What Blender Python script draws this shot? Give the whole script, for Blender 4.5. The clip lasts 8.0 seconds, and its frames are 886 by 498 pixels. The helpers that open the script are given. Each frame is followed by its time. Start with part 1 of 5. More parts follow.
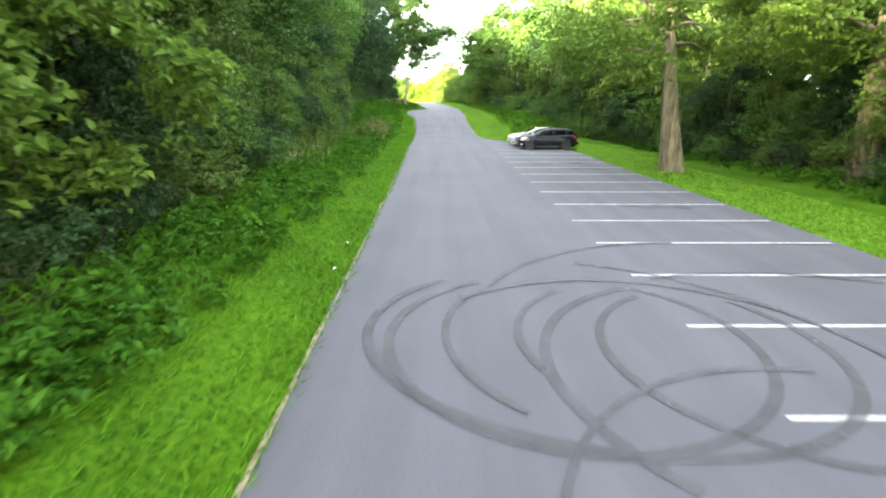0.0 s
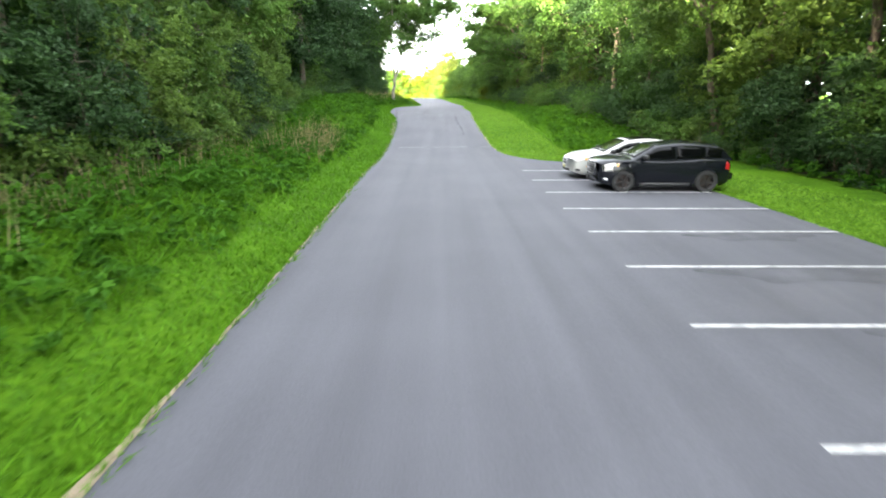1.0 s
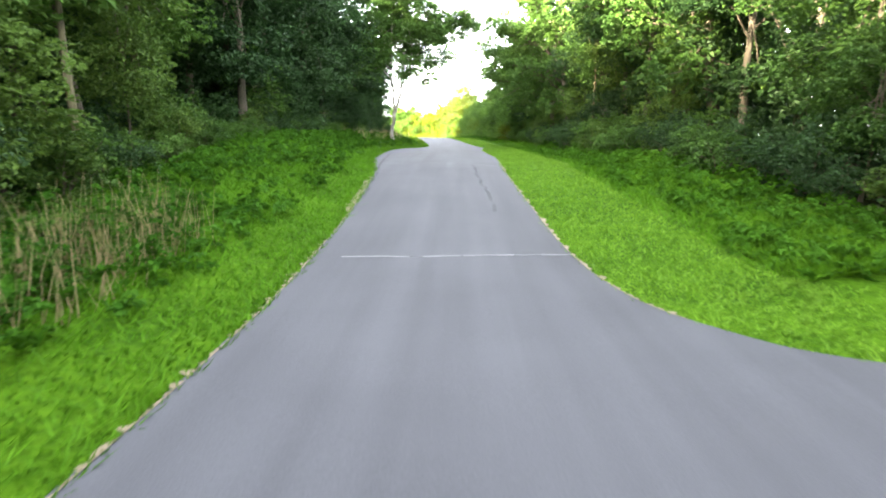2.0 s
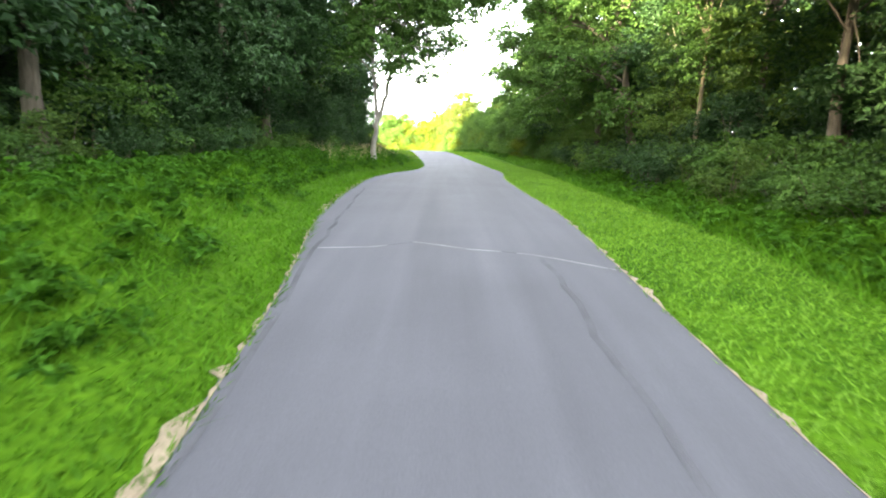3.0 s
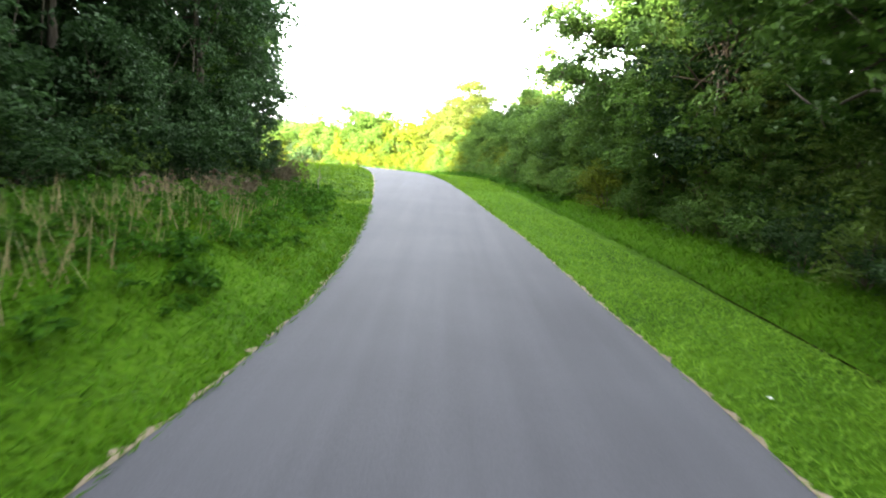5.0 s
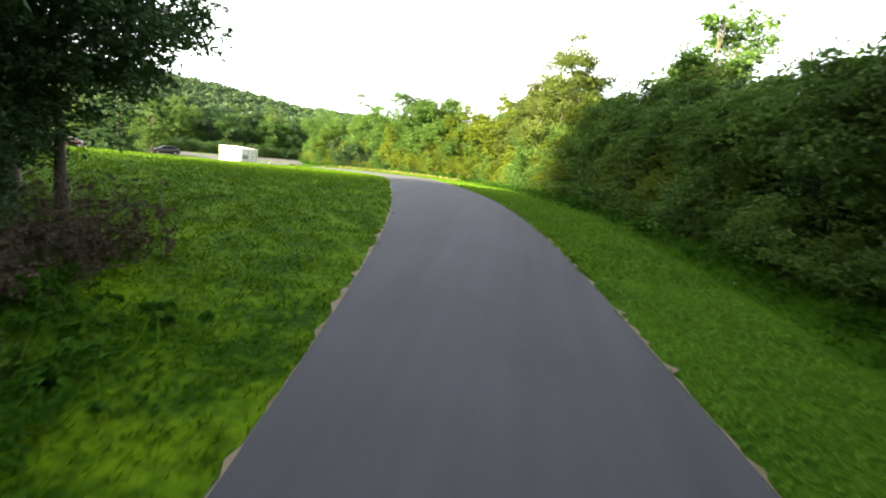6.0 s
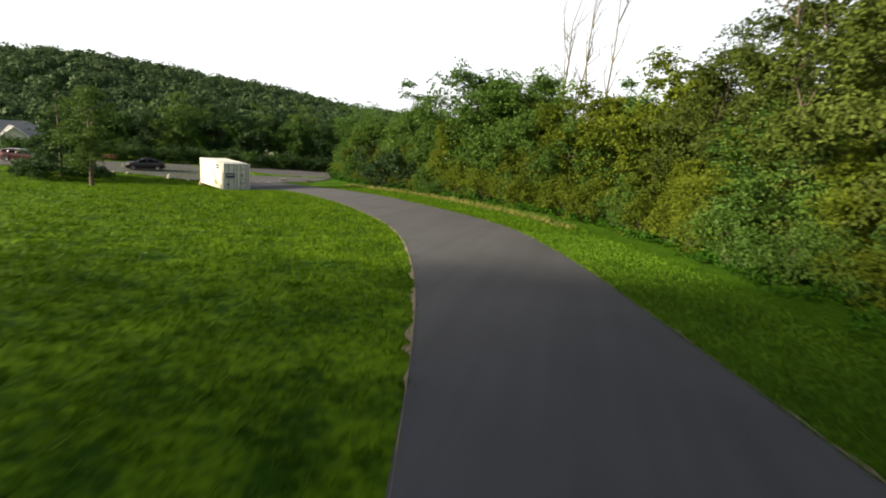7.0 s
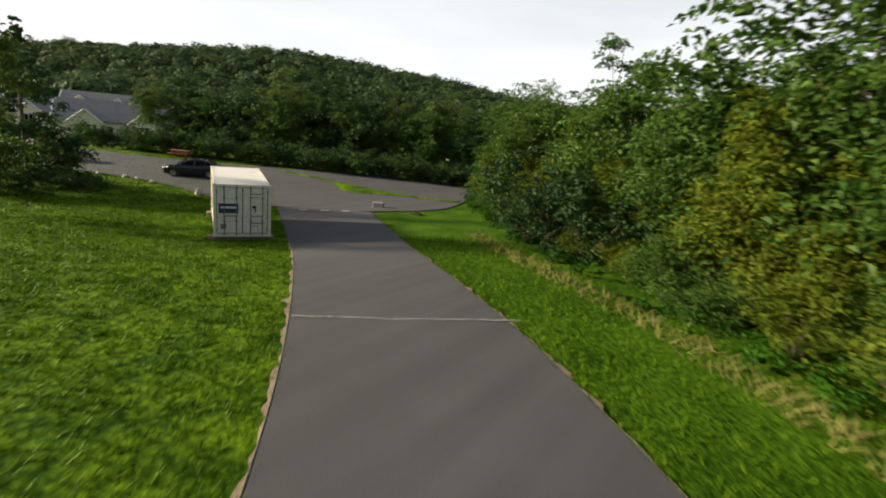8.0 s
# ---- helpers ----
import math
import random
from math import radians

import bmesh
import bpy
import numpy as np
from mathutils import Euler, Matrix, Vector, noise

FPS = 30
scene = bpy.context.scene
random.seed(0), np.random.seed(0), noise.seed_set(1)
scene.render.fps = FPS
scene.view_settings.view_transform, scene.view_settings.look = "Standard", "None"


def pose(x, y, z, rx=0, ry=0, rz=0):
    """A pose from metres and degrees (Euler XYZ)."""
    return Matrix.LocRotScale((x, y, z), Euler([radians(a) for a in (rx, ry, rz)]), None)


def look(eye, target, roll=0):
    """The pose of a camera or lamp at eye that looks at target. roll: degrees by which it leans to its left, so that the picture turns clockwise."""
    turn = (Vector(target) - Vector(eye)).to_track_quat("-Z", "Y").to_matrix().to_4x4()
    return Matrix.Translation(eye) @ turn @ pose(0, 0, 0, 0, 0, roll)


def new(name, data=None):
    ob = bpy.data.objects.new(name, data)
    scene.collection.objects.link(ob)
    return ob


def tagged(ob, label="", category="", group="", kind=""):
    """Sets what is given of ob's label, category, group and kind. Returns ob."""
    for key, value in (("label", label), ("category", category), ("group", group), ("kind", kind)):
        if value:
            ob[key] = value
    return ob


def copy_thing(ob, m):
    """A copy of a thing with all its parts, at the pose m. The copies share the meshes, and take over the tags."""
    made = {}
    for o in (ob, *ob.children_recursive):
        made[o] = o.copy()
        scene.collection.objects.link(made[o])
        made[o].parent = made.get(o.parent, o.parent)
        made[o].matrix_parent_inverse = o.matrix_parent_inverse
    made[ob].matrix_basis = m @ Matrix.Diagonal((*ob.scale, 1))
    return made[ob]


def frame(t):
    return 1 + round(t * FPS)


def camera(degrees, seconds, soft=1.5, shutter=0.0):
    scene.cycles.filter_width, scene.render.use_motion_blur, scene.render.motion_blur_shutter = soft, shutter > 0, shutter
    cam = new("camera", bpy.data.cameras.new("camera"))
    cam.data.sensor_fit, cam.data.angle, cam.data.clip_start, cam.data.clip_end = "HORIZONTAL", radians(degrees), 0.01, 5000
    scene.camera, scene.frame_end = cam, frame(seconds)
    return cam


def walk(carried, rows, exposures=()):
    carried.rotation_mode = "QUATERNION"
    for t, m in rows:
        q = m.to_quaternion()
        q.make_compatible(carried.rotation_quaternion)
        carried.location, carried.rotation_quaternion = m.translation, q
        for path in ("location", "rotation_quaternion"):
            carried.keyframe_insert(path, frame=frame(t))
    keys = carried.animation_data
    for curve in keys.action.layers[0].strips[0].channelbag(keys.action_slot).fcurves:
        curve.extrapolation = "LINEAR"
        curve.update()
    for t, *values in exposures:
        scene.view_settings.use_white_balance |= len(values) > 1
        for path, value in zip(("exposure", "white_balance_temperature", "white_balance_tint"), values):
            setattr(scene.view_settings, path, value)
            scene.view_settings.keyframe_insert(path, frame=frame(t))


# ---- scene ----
cam = camera(82.0, 8.0, soft=1.9, shutter=0.11)
PATH = [
    (0, (-0.535, 0.050, 3.481), (-0.520, 1.969, 2.917), 0.17),
    (0.5, (-0.132, 10.153, 3.184), (-0.122, 12.070, 2.614), 0.15),
    (1, (0.128, 20.854, 2.915), (0.134, 22.770, 2.343), 0.10),
    (1.3, (0.317, 26.346, 2.753), (0.313, 28.293, 2.299), -0.21),
    (1.5, (0.428, 29.857, 2.703), (0.433, 31.809, 2.268), 0.17),
    (1.7, (0.522, 33.335, 2.700), (0.475, 35.286, 2.263), 0.58),
    (2.8, (-0.938, 51.694, 3.648), (-0.951, 53.654, 3.249), 0.02),
    (3, (-0.881, 55.210, 3.729), (-0.889, 57.169, 3.327), 1.50),
    (3.5, (-0.550, 64.085, 3.831), (-0.567, 66.044, 3.432), 1.47),
    (4, (-0.449, 73.034, 4.754), (-0.463, 74.994, 4.356), 1.67),
    (4.2, (-0.333, 76.825, 4.794), (-0.355, 78.786, 4.402), 1.82),
    (5.3, (-0.794, 98.576, 4.971), (-0.768, 100.540, 4.595), 5.79),
    (5.5, (-0.824, 102.883, 5.089), (-0.824, 104.847, 4.709), 5.92),
    (6, (-1.692, 114.265, 5.481), (-1.938, 116.206, 5.066), 6.18),
    (6.5, (-4.107, 125.554, 5.729), (-4.566, 127.452, 5.294), 5.71),
    (7, (-8.009, 141.274, 5.868), (-8.484, 143.166, 5.426), 4.93),
    (7.5, (-12.135, 156.229, 5.902), (-12.763, 158.069, 5.437), 5.90),
    (7.8, (-16.074, 164.659, 5.615), (-16.910, 166.410, 5.131), 6.16),
    (8, (-19.196, 170.018, 5.453), (-20.251, 171.638, 4.943), 6.07),
]
EXPOSURES = [(0.0, 5.5), (1.5, 5.5), (3.0, 5.5), (4.2, 5.5), (5.3, 5.1), (5.7, 4.45), (6.0, 3.5), (6.5, 2.1), (7.0, 1.5), (7.5, 0.95), (8.0, 1.1)]
walk(cam, [(t, look(eye, target, roll)) for t, eye, target, roll in PATH], EXPOSURES)

# ---- sky and sun ----
SUN_FROM = Vector((-0.85, -0.53, 0.29)).normalized()
world = bpy.data.worlds.new("sky")
scene.world = world
world.use_nodes = True
wt = world.node_tree
wt.nodes.clear()
w_out = wt.nodes.new("ShaderNodeOutputWorld")
w_bg = wt.nodes.new("ShaderNodeBackground")
w_sky = wt.nodes.new("ShaderNodeTexSky")
w_sky.sky_type = "NISHITA"
w_sky.sun_disc = False
w_sky.sun_elevation = math.asin(SUN_FROM.z)
w_sky.sun_rotation = math.atan2(SUN_FROM.x, SUN_FROM.y)
w_sky.dust_density = 4.0
w_sky.air_density = 1.0
w_map = wt.nodes.new("ShaderNodeTexCoord")
w_scale = wt.nodes.new("ShaderNodeMapping")
w_scale.inputs["Scale"].default_value = (1.0, 1.0, 4.5)
w_noise = wt.nodes.new("ShaderNodeTexNoise")
w_noise.inputs["Scale"].default_value = 2.3
w_noise.inputs["Detail"].default_value = 7.0
w_ramp = wt.nodes.new("ShaderNodeValToRGB")
w_ramp.color_ramp.elements[0].position, w_ramp.color_ramp.elements[0].color = 0.38, (3.8, 3.88, 4.0, 1)
w_ramp.color_ramp.elements[1].position, w_ramp.color_ramp.elements[1].color = 0.6, (4.3, 4.35, 4.45, 1)
w_mix = wt.nodes.new("ShaderNodeMix")
w_mix.data_type = "RGBA"
w_mix.inputs["Factor"].default_value = 0.72
wt.links.new(w_map.outputs["Generated"], w_scale.inputs["Vector"])
wt.links.new(w_scale.outputs["Vector"], w_noise.inputs["Vector"])
wt.links.new(w_noise.outputs["Fac"], w_ramp.inputs["Fac"])
wt.links.new(w_sky.outputs["Color"], w_mix.inputs[6])
w_split = wt.nodes.new("ShaderNodeSeparateXYZ")
w_fall = wt.nodes.new("ShaderNodeMapRange")
w_fall.inputs["From Min"].default_value, w_fall.inputs["From Max"].default_value = 0.10, 0.55
w_fall.inputs["To Min"].default_value, w_fall.inputs["To Max"].default_value = 2.5, 0.66
w_dim = wt.nodes.new("ShaderNodeVectorMath")
w_dim.operation = "SCALE"
wt.links.new(w_map.outputs["Generated"], w_split.inputs[0])
wt.links.new(w_split.outputs["Z"], w_fall.inputs["Value"])
wt.links.new(w_ramp.outputs["Color"], w_dim.inputs[0])
wt.links.new(w_fall.outputs["Result"], w_dim.inputs["Scale"])
wt.links.new(w_dim.outputs["Vector"], w_mix.inputs[7])
wt.links.new(w_mix.outputs[2], w_bg.inputs["Color"])
w_bg.inputs["Strength"].default_value = 0.06
wt.links.new(w_bg.outputs["Background"], w_out.inputs["Surface"])

sun = new("sun", bpy.data.lights.new("sun", "SUN"))
sun.data.energy = 5.0
sun.data.angle = radians(4.0)
sun.data.color = (1.0, 0.85, 0.60)
sun.matrix_world = look(SUN_FROM * 200, (0, 0, 0))


# ---- materials ----
def material(name, dark, light, rough=0.8, scale=3.0, fine=40.0, bump=0.2, metal=0.0, spots=0.5, island=0.0, per_object=0.0, depth=0.02, coat=0.0, lo=0.25, hi=0.75, stretch=1.0):
    """Two scales of colour variation and a fine relief between a dark and a light tone."""
    m = bpy.data.materials.new(name)
    m.use_nodes = True
    nt = m.node_tree
    b = nt.nodes["Principled BSDF"]
    b.inputs["Roughness"].default_value = rough
    b.inputs["Metallic"].default_value = metal
    b.inputs["Coat Weight"].default_value = coat
    co = nt.nodes.new("ShaderNodeTexCoord")
    n1 = nt.nodes.new("ShaderNodeTexNoise")
    n1.inputs["Scale"].default_value = scale
    n1.inputs["Detail"].default_value = 5
    n2 = nt.nodes.new("ShaderNodeTexNoise")
    n2.inputs["Scale"].default_value = fine
    n2.inputs["Detail"].default_value = 3
    mp = nt.nodes.new("ShaderNodeMapping")
    mp.inputs["Scale"].default_value = (1.0, 1.0, stretch)
    nt.links.new(co.outputs["Object"], mp.inputs["Vector"])
    for n in (n1, n2):
        nt.links.new(mp.outputs["Vector"], n.inputs["Vector"])
    add = nt.nodes.new("ShaderNodeMix")
    add.inputs["Factor"].default_value = spots
    nt.links.new(n1.outputs["Fac"], add.inputs[2])
    nt.links.new(n2.outputs["Fac"], add.inputs[3])
    value = add.outputs[0]
    for amount, node, socket in ((island, "ShaderNodeNewGeometry", "Random Per Island"), (per_object, "ShaderNodeObjectInfo", "Random")):
        if amount:
            g = nt.nodes.new(node)
            k = nt.nodes.new("ShaderNodeMix")
            k.inputs["Factor"].default_value = amount
            nt.links.new(value, k.inputs[2])
            nt.links.new(g.outputs[socket], k.inputs[3])
            value = k.outputs[0]
    ramp = nt.nodes.new("ShaderNodeValToRGB")
    ramp.color_ramp.elements[0].position, ramp.color_ramp.elements[0].color = lo, (*dark, 1)
    ramp.color_ramp.elements[1].position, ramp.color_ramp.elements[1].color = hi, (*light, 1)
    nt.links.new(value, ramp.inputs["Fac"])
    nt.links.new(ramp.outputs["Color"], b.inputs["Base Color"])
    if bump:
        bp = nt.nodes.new("ShaderNodeBump")
        bp.inputs["Strength"].default_value = bump
        bp.inputs["Distance"].default_value = depth
        nt.links.new(n2.outputs["Fac"], bp.inputs["Height"])
        nt.links.new(bp.outputs["Normal"], b.inputs["Normal"])
    return m


def leaf_material(name, dark, light, thin=0.27, scale=0.5, fine=1.6, island=0.25, gloss=0.05):
    """Foliage: a tone for each leaf, for each clump and each plant, with some light through the blade."""
    m = material(name, dark, light, rough=0.55, scale=scale, fine=fine, bump=0, island=island, per_object=0.2, lo=0.3, hi=0.7)
    nt = m.node_tree
    b = nt.nodes["Principled BSDF"]
    b.inputs["Specular IOR Level"].default_value = gloss
    ramp = next(n for n in nt.nodes if n.bl_idname == "ShaderNodeValToRGB")
    t = nt.nodes.new("ShaderNodeBsdfTranslucent")
    mix = nt.nodes.new("ShaderNodeMixShader")
    mix.inputs[0].default_value = thin
    nt.links.new(ramp.outputs["Color"], t.inputs["Color"])
    nt.links.new(b.outputs["BSDF"], mix.inputs[1])
    nt.links.new(t.outputs["BSDF"], mix.inputs[2])
    nt.links.new(mix.outputs["Shader"], next(n for n in nt.nodes if n.bl_idname == "ShaderNodeOutputMaterial").inputs["Surface"])
    return m


ASPHALT = material("asphalt", (0.052, 0.0525, 0.060), (0.082, 0.083, 0.094), rough=0.85, scale=0.35, fine=38, bump=0.4, spots=0.5, depth=0.012)
def streaks(m, strength):
    """Long pale and dark wheel streaks along the road, mixed into the tone."""
    nt = m.node_tree
    b = nt.nodes["Principled BSDF"]
    ramp = next(n for n in nt.nodes if n.bl_idname == "ShaderNodeValToRGB")
    co = nt.nodes.new("ShaderNodeTexCoord")
    mp = nt.nodes.new("ShaderNodeMapping")
    mp.inputs["Scale"].default_value = (1.5, 0.05, 1.0)
    n = nt.nodes.new("ShaderNodeTexNoise")
    n.inputs["Scale"].default_value = 1.0
    n.inputs["Detail"].default_value = 6
    r = nt.nodes.new("ShaderNodeMapRange")
    r.inputs["From Min"].default_value, r.inputs["From Max"].default_value = 0.25, 0.75
    r.inputs["To Min"].default_value, r.inputs["To Max"].default_value = 1 - strength, 1 + strength
    k = nt.nodes.new("ShaderNodeVectorMath")
    k.operation = "SCALE"
    nt.links.new(co.outputs["Object"], mp.inputs["Vector"])
    nt.links.new(mp.outputs["Vector"], n.inputs["Vector"])
    nt.links.new(n.outputs["Fac"], r.inputs["Value"])
    nt.links.new(ramp.outputs["Color"], k.inputs[0])
    nt.links.new(r.outputs["Result"], k.inputs["Scale"])
    nt.links.new(k.outputs["Vector"], b.inputs["Base Color"])


streaks(ASPHALT, 0.16)
ASPHALT.node_tree.nodes["Principled BSDF"].inputs["Specular IOR Level"].default_value = 0.3
TURF = material("turf", (0.018, 0.054, 0.002), (0.064, 0.14, 0.006), rough=0.95, scale=0.45, fine=7, bump=0.9, depth=0.08, lo=0.36, hi=0.64)
BLADE = leaf_material("grass_blade", (0.024, 0.076, 0.0035), (0.09, 0.21, 0.011))
MOWN = leaf_material("mown_blade", (0.048, 0.12, 0.010), (0.16, 0.30, 0.028))
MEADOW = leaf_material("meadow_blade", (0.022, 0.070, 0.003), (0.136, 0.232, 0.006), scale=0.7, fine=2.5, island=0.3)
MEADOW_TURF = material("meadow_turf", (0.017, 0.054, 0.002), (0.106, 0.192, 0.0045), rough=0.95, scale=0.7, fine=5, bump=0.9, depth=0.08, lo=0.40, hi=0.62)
STRAW = leaf_material("straw_blade", (0.15, 0.15, 0.045), (0.33, 0.30, 0.11), thin=0.15)
WEED = leaf_material("weed_leaf", (0.018, 0.064, 0.006), (0.068, 0.170, 0.013))
DRY = leaf_material("dry_stalk", (0.16, 0.12, 0.06), (0.38, 0.31, 0.17), thin=0.15)
LEAF = leaf_material("leaf_green", (0.026, 0.066, 0.012), (0.098, 0.185, 0.032), gloss=0.15)
LEAF_LIGHT = leaf_material("leaf_light", (0.034, 0.074, 0.012), (0.120, 0.195, 0.032), thin=0.32, gloss=0.2)
# Hill leaves: distance haze put into a paler, bluer green.
LEAF_HILL_HAZE = leaf_material("leaf_hill_haze", (0.020, 0.042, 0.018), (0.085, 0.135, 0.055), scale=0.05, fine=0.16, island=0.12)
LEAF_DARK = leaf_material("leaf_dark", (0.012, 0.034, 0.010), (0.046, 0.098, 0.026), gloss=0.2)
LEAF_YELLOW = leaf_material("leaf_yellow", (0.032, 0.054, 0.009), (0.110, 0.146, 0.028), gloss=0.08)
LEAF_OLIVE = leaf_material("leaf_olive", (0.038, 0.062, 0.006), (0.140, 0.182, 0.019), thin=0.32, gloss=0.05)
LEAF_LUSH = leaf_material("leaf_lush", (0.024, 0.066, 0.011), (0.108, 0.195, 0.030), thin=0.32, gloss=0.18)
LEAF_FRESH = leaf_material("leaf_fresh", (0.050, 0.105, 0.012), (0.180, 0.270, 0.040), thin=0.34, gloss=0.15)
BRUSH = leaf_material("dry_brush", (0.045, 0.036, 0.024), (0.150, 0.120, 0.080), thin=0.1)
BARK = material("bark", (0.03, 0.024, 0.016), (0.15, 0.125, 0.09), rough=0.95, scale=2.5, fine=14, bump=0.9, depth=0.05, stretch=0.2)
BARK_WARM = material("bark_warm", (0.03, 0.027, 0.014), (0.22, 0.185, 0.10), rough=0.95, scale=2.0, fine=11, bump=1.0, depth=0.09, stretch=0.16, lo=0.34, hi=0.68)
BARK_PALE = material("bark_pale", (0.13, 0.115, 0.09), (0.34, 0.31, 0.26), rough=0.9, scale=2.0, fine=12, bump=0.6, depth=0.03)
# Soil tone taken near black, so that it carries woodland shade too.
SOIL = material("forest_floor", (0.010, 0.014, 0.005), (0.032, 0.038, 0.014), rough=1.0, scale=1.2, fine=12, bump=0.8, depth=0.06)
for m in (TURF, MEADOW_TURF, SOIL):
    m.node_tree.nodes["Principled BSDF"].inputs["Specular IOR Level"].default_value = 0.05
GRAVEL = material("edge_gravel", (0.12, 0.095, 0.06), (0.30, 0.24, 0.16), rough=0.95, scale=1.5, fine=30, bump=0.6)
PAINT = material("line_paint", (0.30, 0.30, 0.30), (0.48, 0.48, 0.47), rough=0.7, scale=1.5, fine=30, bump=0.2, depth=0.004)
CRACK = material("crack_filler", (0.22, 0.22, 0.23), (0.36, 0.36, 0.37), rough=0.9, scale=2, fine=30, bump=0.2, depth=0.004)
TAR = material("dark_patch", (0.055, 0.056, 0.06), (0.10, 0.10, 0.108), rough=0.85, scale=1.2, fine=45, bump=0.3, depth=0.006)
TYRE_MARK = material("tyre_mark", (0.028, 0.028, 0.03), (0.07, 0.07, 0.075), rough=0.8, scale=0.8, fine=45, bump=0.2, depth=0.004)


def thin_out(m, least, most, scale):
    """Lets the surface below show through a worn marking."""
    nt = m.node_tree
    out = next(n for n in nt.nodes if n.bl_idname == "ShaderNodeOutputMaterial")
    co = nt.nodes.new("ShaderNodeTexCoord")
    n = nt.nodes.new("ShaderNodeTexNoise")
    n.inputs["Scale"].default_value = scale
    n.inputs["Detail"].default_value = 6
    r = nt.nodes.new("ShaderNodeMapRange")
    r.inputs["From Min"].default_value, r.inputs["From Max"].default_value = 0.3, 0.7
    r.inputs["To Min"].default_value, r.inputs["To Max"].default_value = least, most
    clear = nt.nodes.new("ShaderNodeBsdfTransparent")
    mix = nt.nodes.new("ShaderNodeMixShader")
    nt.links.new(co.outputs["Object"], n.inputs["Vector"])
    nt.links.new(n.outputs["Fac"], r.inputs["Value"])
    nt.links.new(r.outputs["Result"], mix.inputs[0])
    nt.links.new(clear.outputs["BSDF"], mix.inputs[1])
    nt.links.new(nt.nodes["Principled BSDF"].outputs["BSDF"], mix.inputs[2])
    nt.links.new(mix.outputs["Shader"], out.inputs["Surface"])


thin_out(TYRE_MARK, 0.35, 0.85, 1.2)
thin_out(TAR, 0.0, 0.42, 0.9)
thin_out(CRACK, 0.35, 1.0, 1.5)
thin_out(PAINT, 0.55, 1.0, 6.0)

# ---- the lie of the land ----
PROFILE = [(-400, 0.00987), (-80, 0.00987), (40, 0.0423), (44, 0.029), (50, 0.218), (57, 0.872), (66, 1.47), (80, 1.55), (90, 1.69), (100, 1.63), (108, 1.66), (115, 1.74), (124, 2.18), (130, 2.43), (137, 2.71), (146, 2.41), (151, 2.16), (155, 1.93), (165, 1.36), (175, 1.01), (180, 0.97), (190, 0.974), (200, 0.823), (260, 0.394), (900, -0.00587)]
# left edge and right edge of the asphalt, row by row
EDGES = [(-2.20, -60.00, 9.90, -60.00), (-2.35, -0.00, 9.80, 0.00), (-2.70, 30.00, 9.21, 26.00), (-2.93, 40.00, 8.84, 38.00), (-2.88, 44.00, 7.43, 43.42), (-2.85, 46.50, 4.62, 45.22), (-2.91, 50.00, 3.16, 48.01), (-3.03, 55.01, 2.78, 55.00), (-3.61, 63.00, 2.69, 64.00), (-4.84, 70.98, 3.04, 73.00), (-5.49, 79.00, 2.93, 80.00), (-5.60, 86.01, 2.87, 88.01), (-4.90, 91.57, 3.40, 94.02), (-3.66, 97.04, 3.55, 99.00), (-3.24, 104.00, 3.23, 104.97), (-3.76, 113.00, 2.76, 112.49), (-4.89, 124.01, 1.42, 121.99), (-6.27, 133.03, 0.01, 130.55), (-8.49, 142.03, -2.17, 140.11), (-11.48, 152.54, -4.98, 150.62), (-15.22, 161.54, -8.65, 162.10), (-19.51, 167.99, -13.16, 170.30), (-25.97, 175.33, -21.92, 179.57), (-35.99, 183.99, -31.34, 187.02), (-47.05, 191.93, -42.53, 196.16)]


def smooth_line(points, per):
    """A Catmull-Rom line through the points."""
    p = np.array([points[0], *points, points[-1]], float)
    rows = []
    for i in range(1, len(p) - 2):
        for k in range(per):
            t = k / per
            rows.append(0.5 * (2 * p[i] + (p[i + 1] - p[i - 1]) * t + (2 * p[i - 1] - 5 * p[i] + 4 * p[i + 1] - p[i + 2]) * t * t + (3 * p[i] - p[i - 1] - 3 * p[i + 1] + p[i + 2]) * t ** 3))
    rows.append(p[-2])
    return np.array(rows)


prof_y = np.arange(-400, 900, 0.5)
kernel = np.exp(-0.5 * (np.arange(-24, 25) * 0.5 / 3.0) ** 2)
prof_z = np.convolve(np.pad(np.interp(prof_y, *zip(*PROFILE)), 24, "edge"), kernel / kernel.sum(), "valid")
edge = smooth_line(EDGES, 10)
LEFT, RIGHT = edge[:, :2], edge[:, 2:]


def off_road(x, y):
    """Distance beyond the left edge and beyond the right edge of the asphalt (negative on it), for arrays."""
    out = []
    for line, sign in ((LEFT, -1), (RIGHT, 1)):
        a, d = line[:-1], np.diff(line, axis=0)
        best, side = np.full(x.shape, 1e9), np.ones(x.shape)
        for (ax, ay), (dx, dy) in zip(a, d):
            ll = dx * dx + dy * dy + 1e-9
            t = np.clip(((x - ax) * dx + (y - ay) * dy) / ll, 0, 1)
            q = np.hypot(x - ax - t * dx, y - ay - t * dy)
            s = np.sign((x - ax) * dy - (y - ay) * dx) * sign
            near = q < best
            best, side = np.where(near, q, best), np.where(near, s, side)
        out.append(best * side)
    return out


def step(v, a, b):
    t = np.clip((v - a) / (b - a), 0, 1)
    return t * t * (3 - 2 * t)


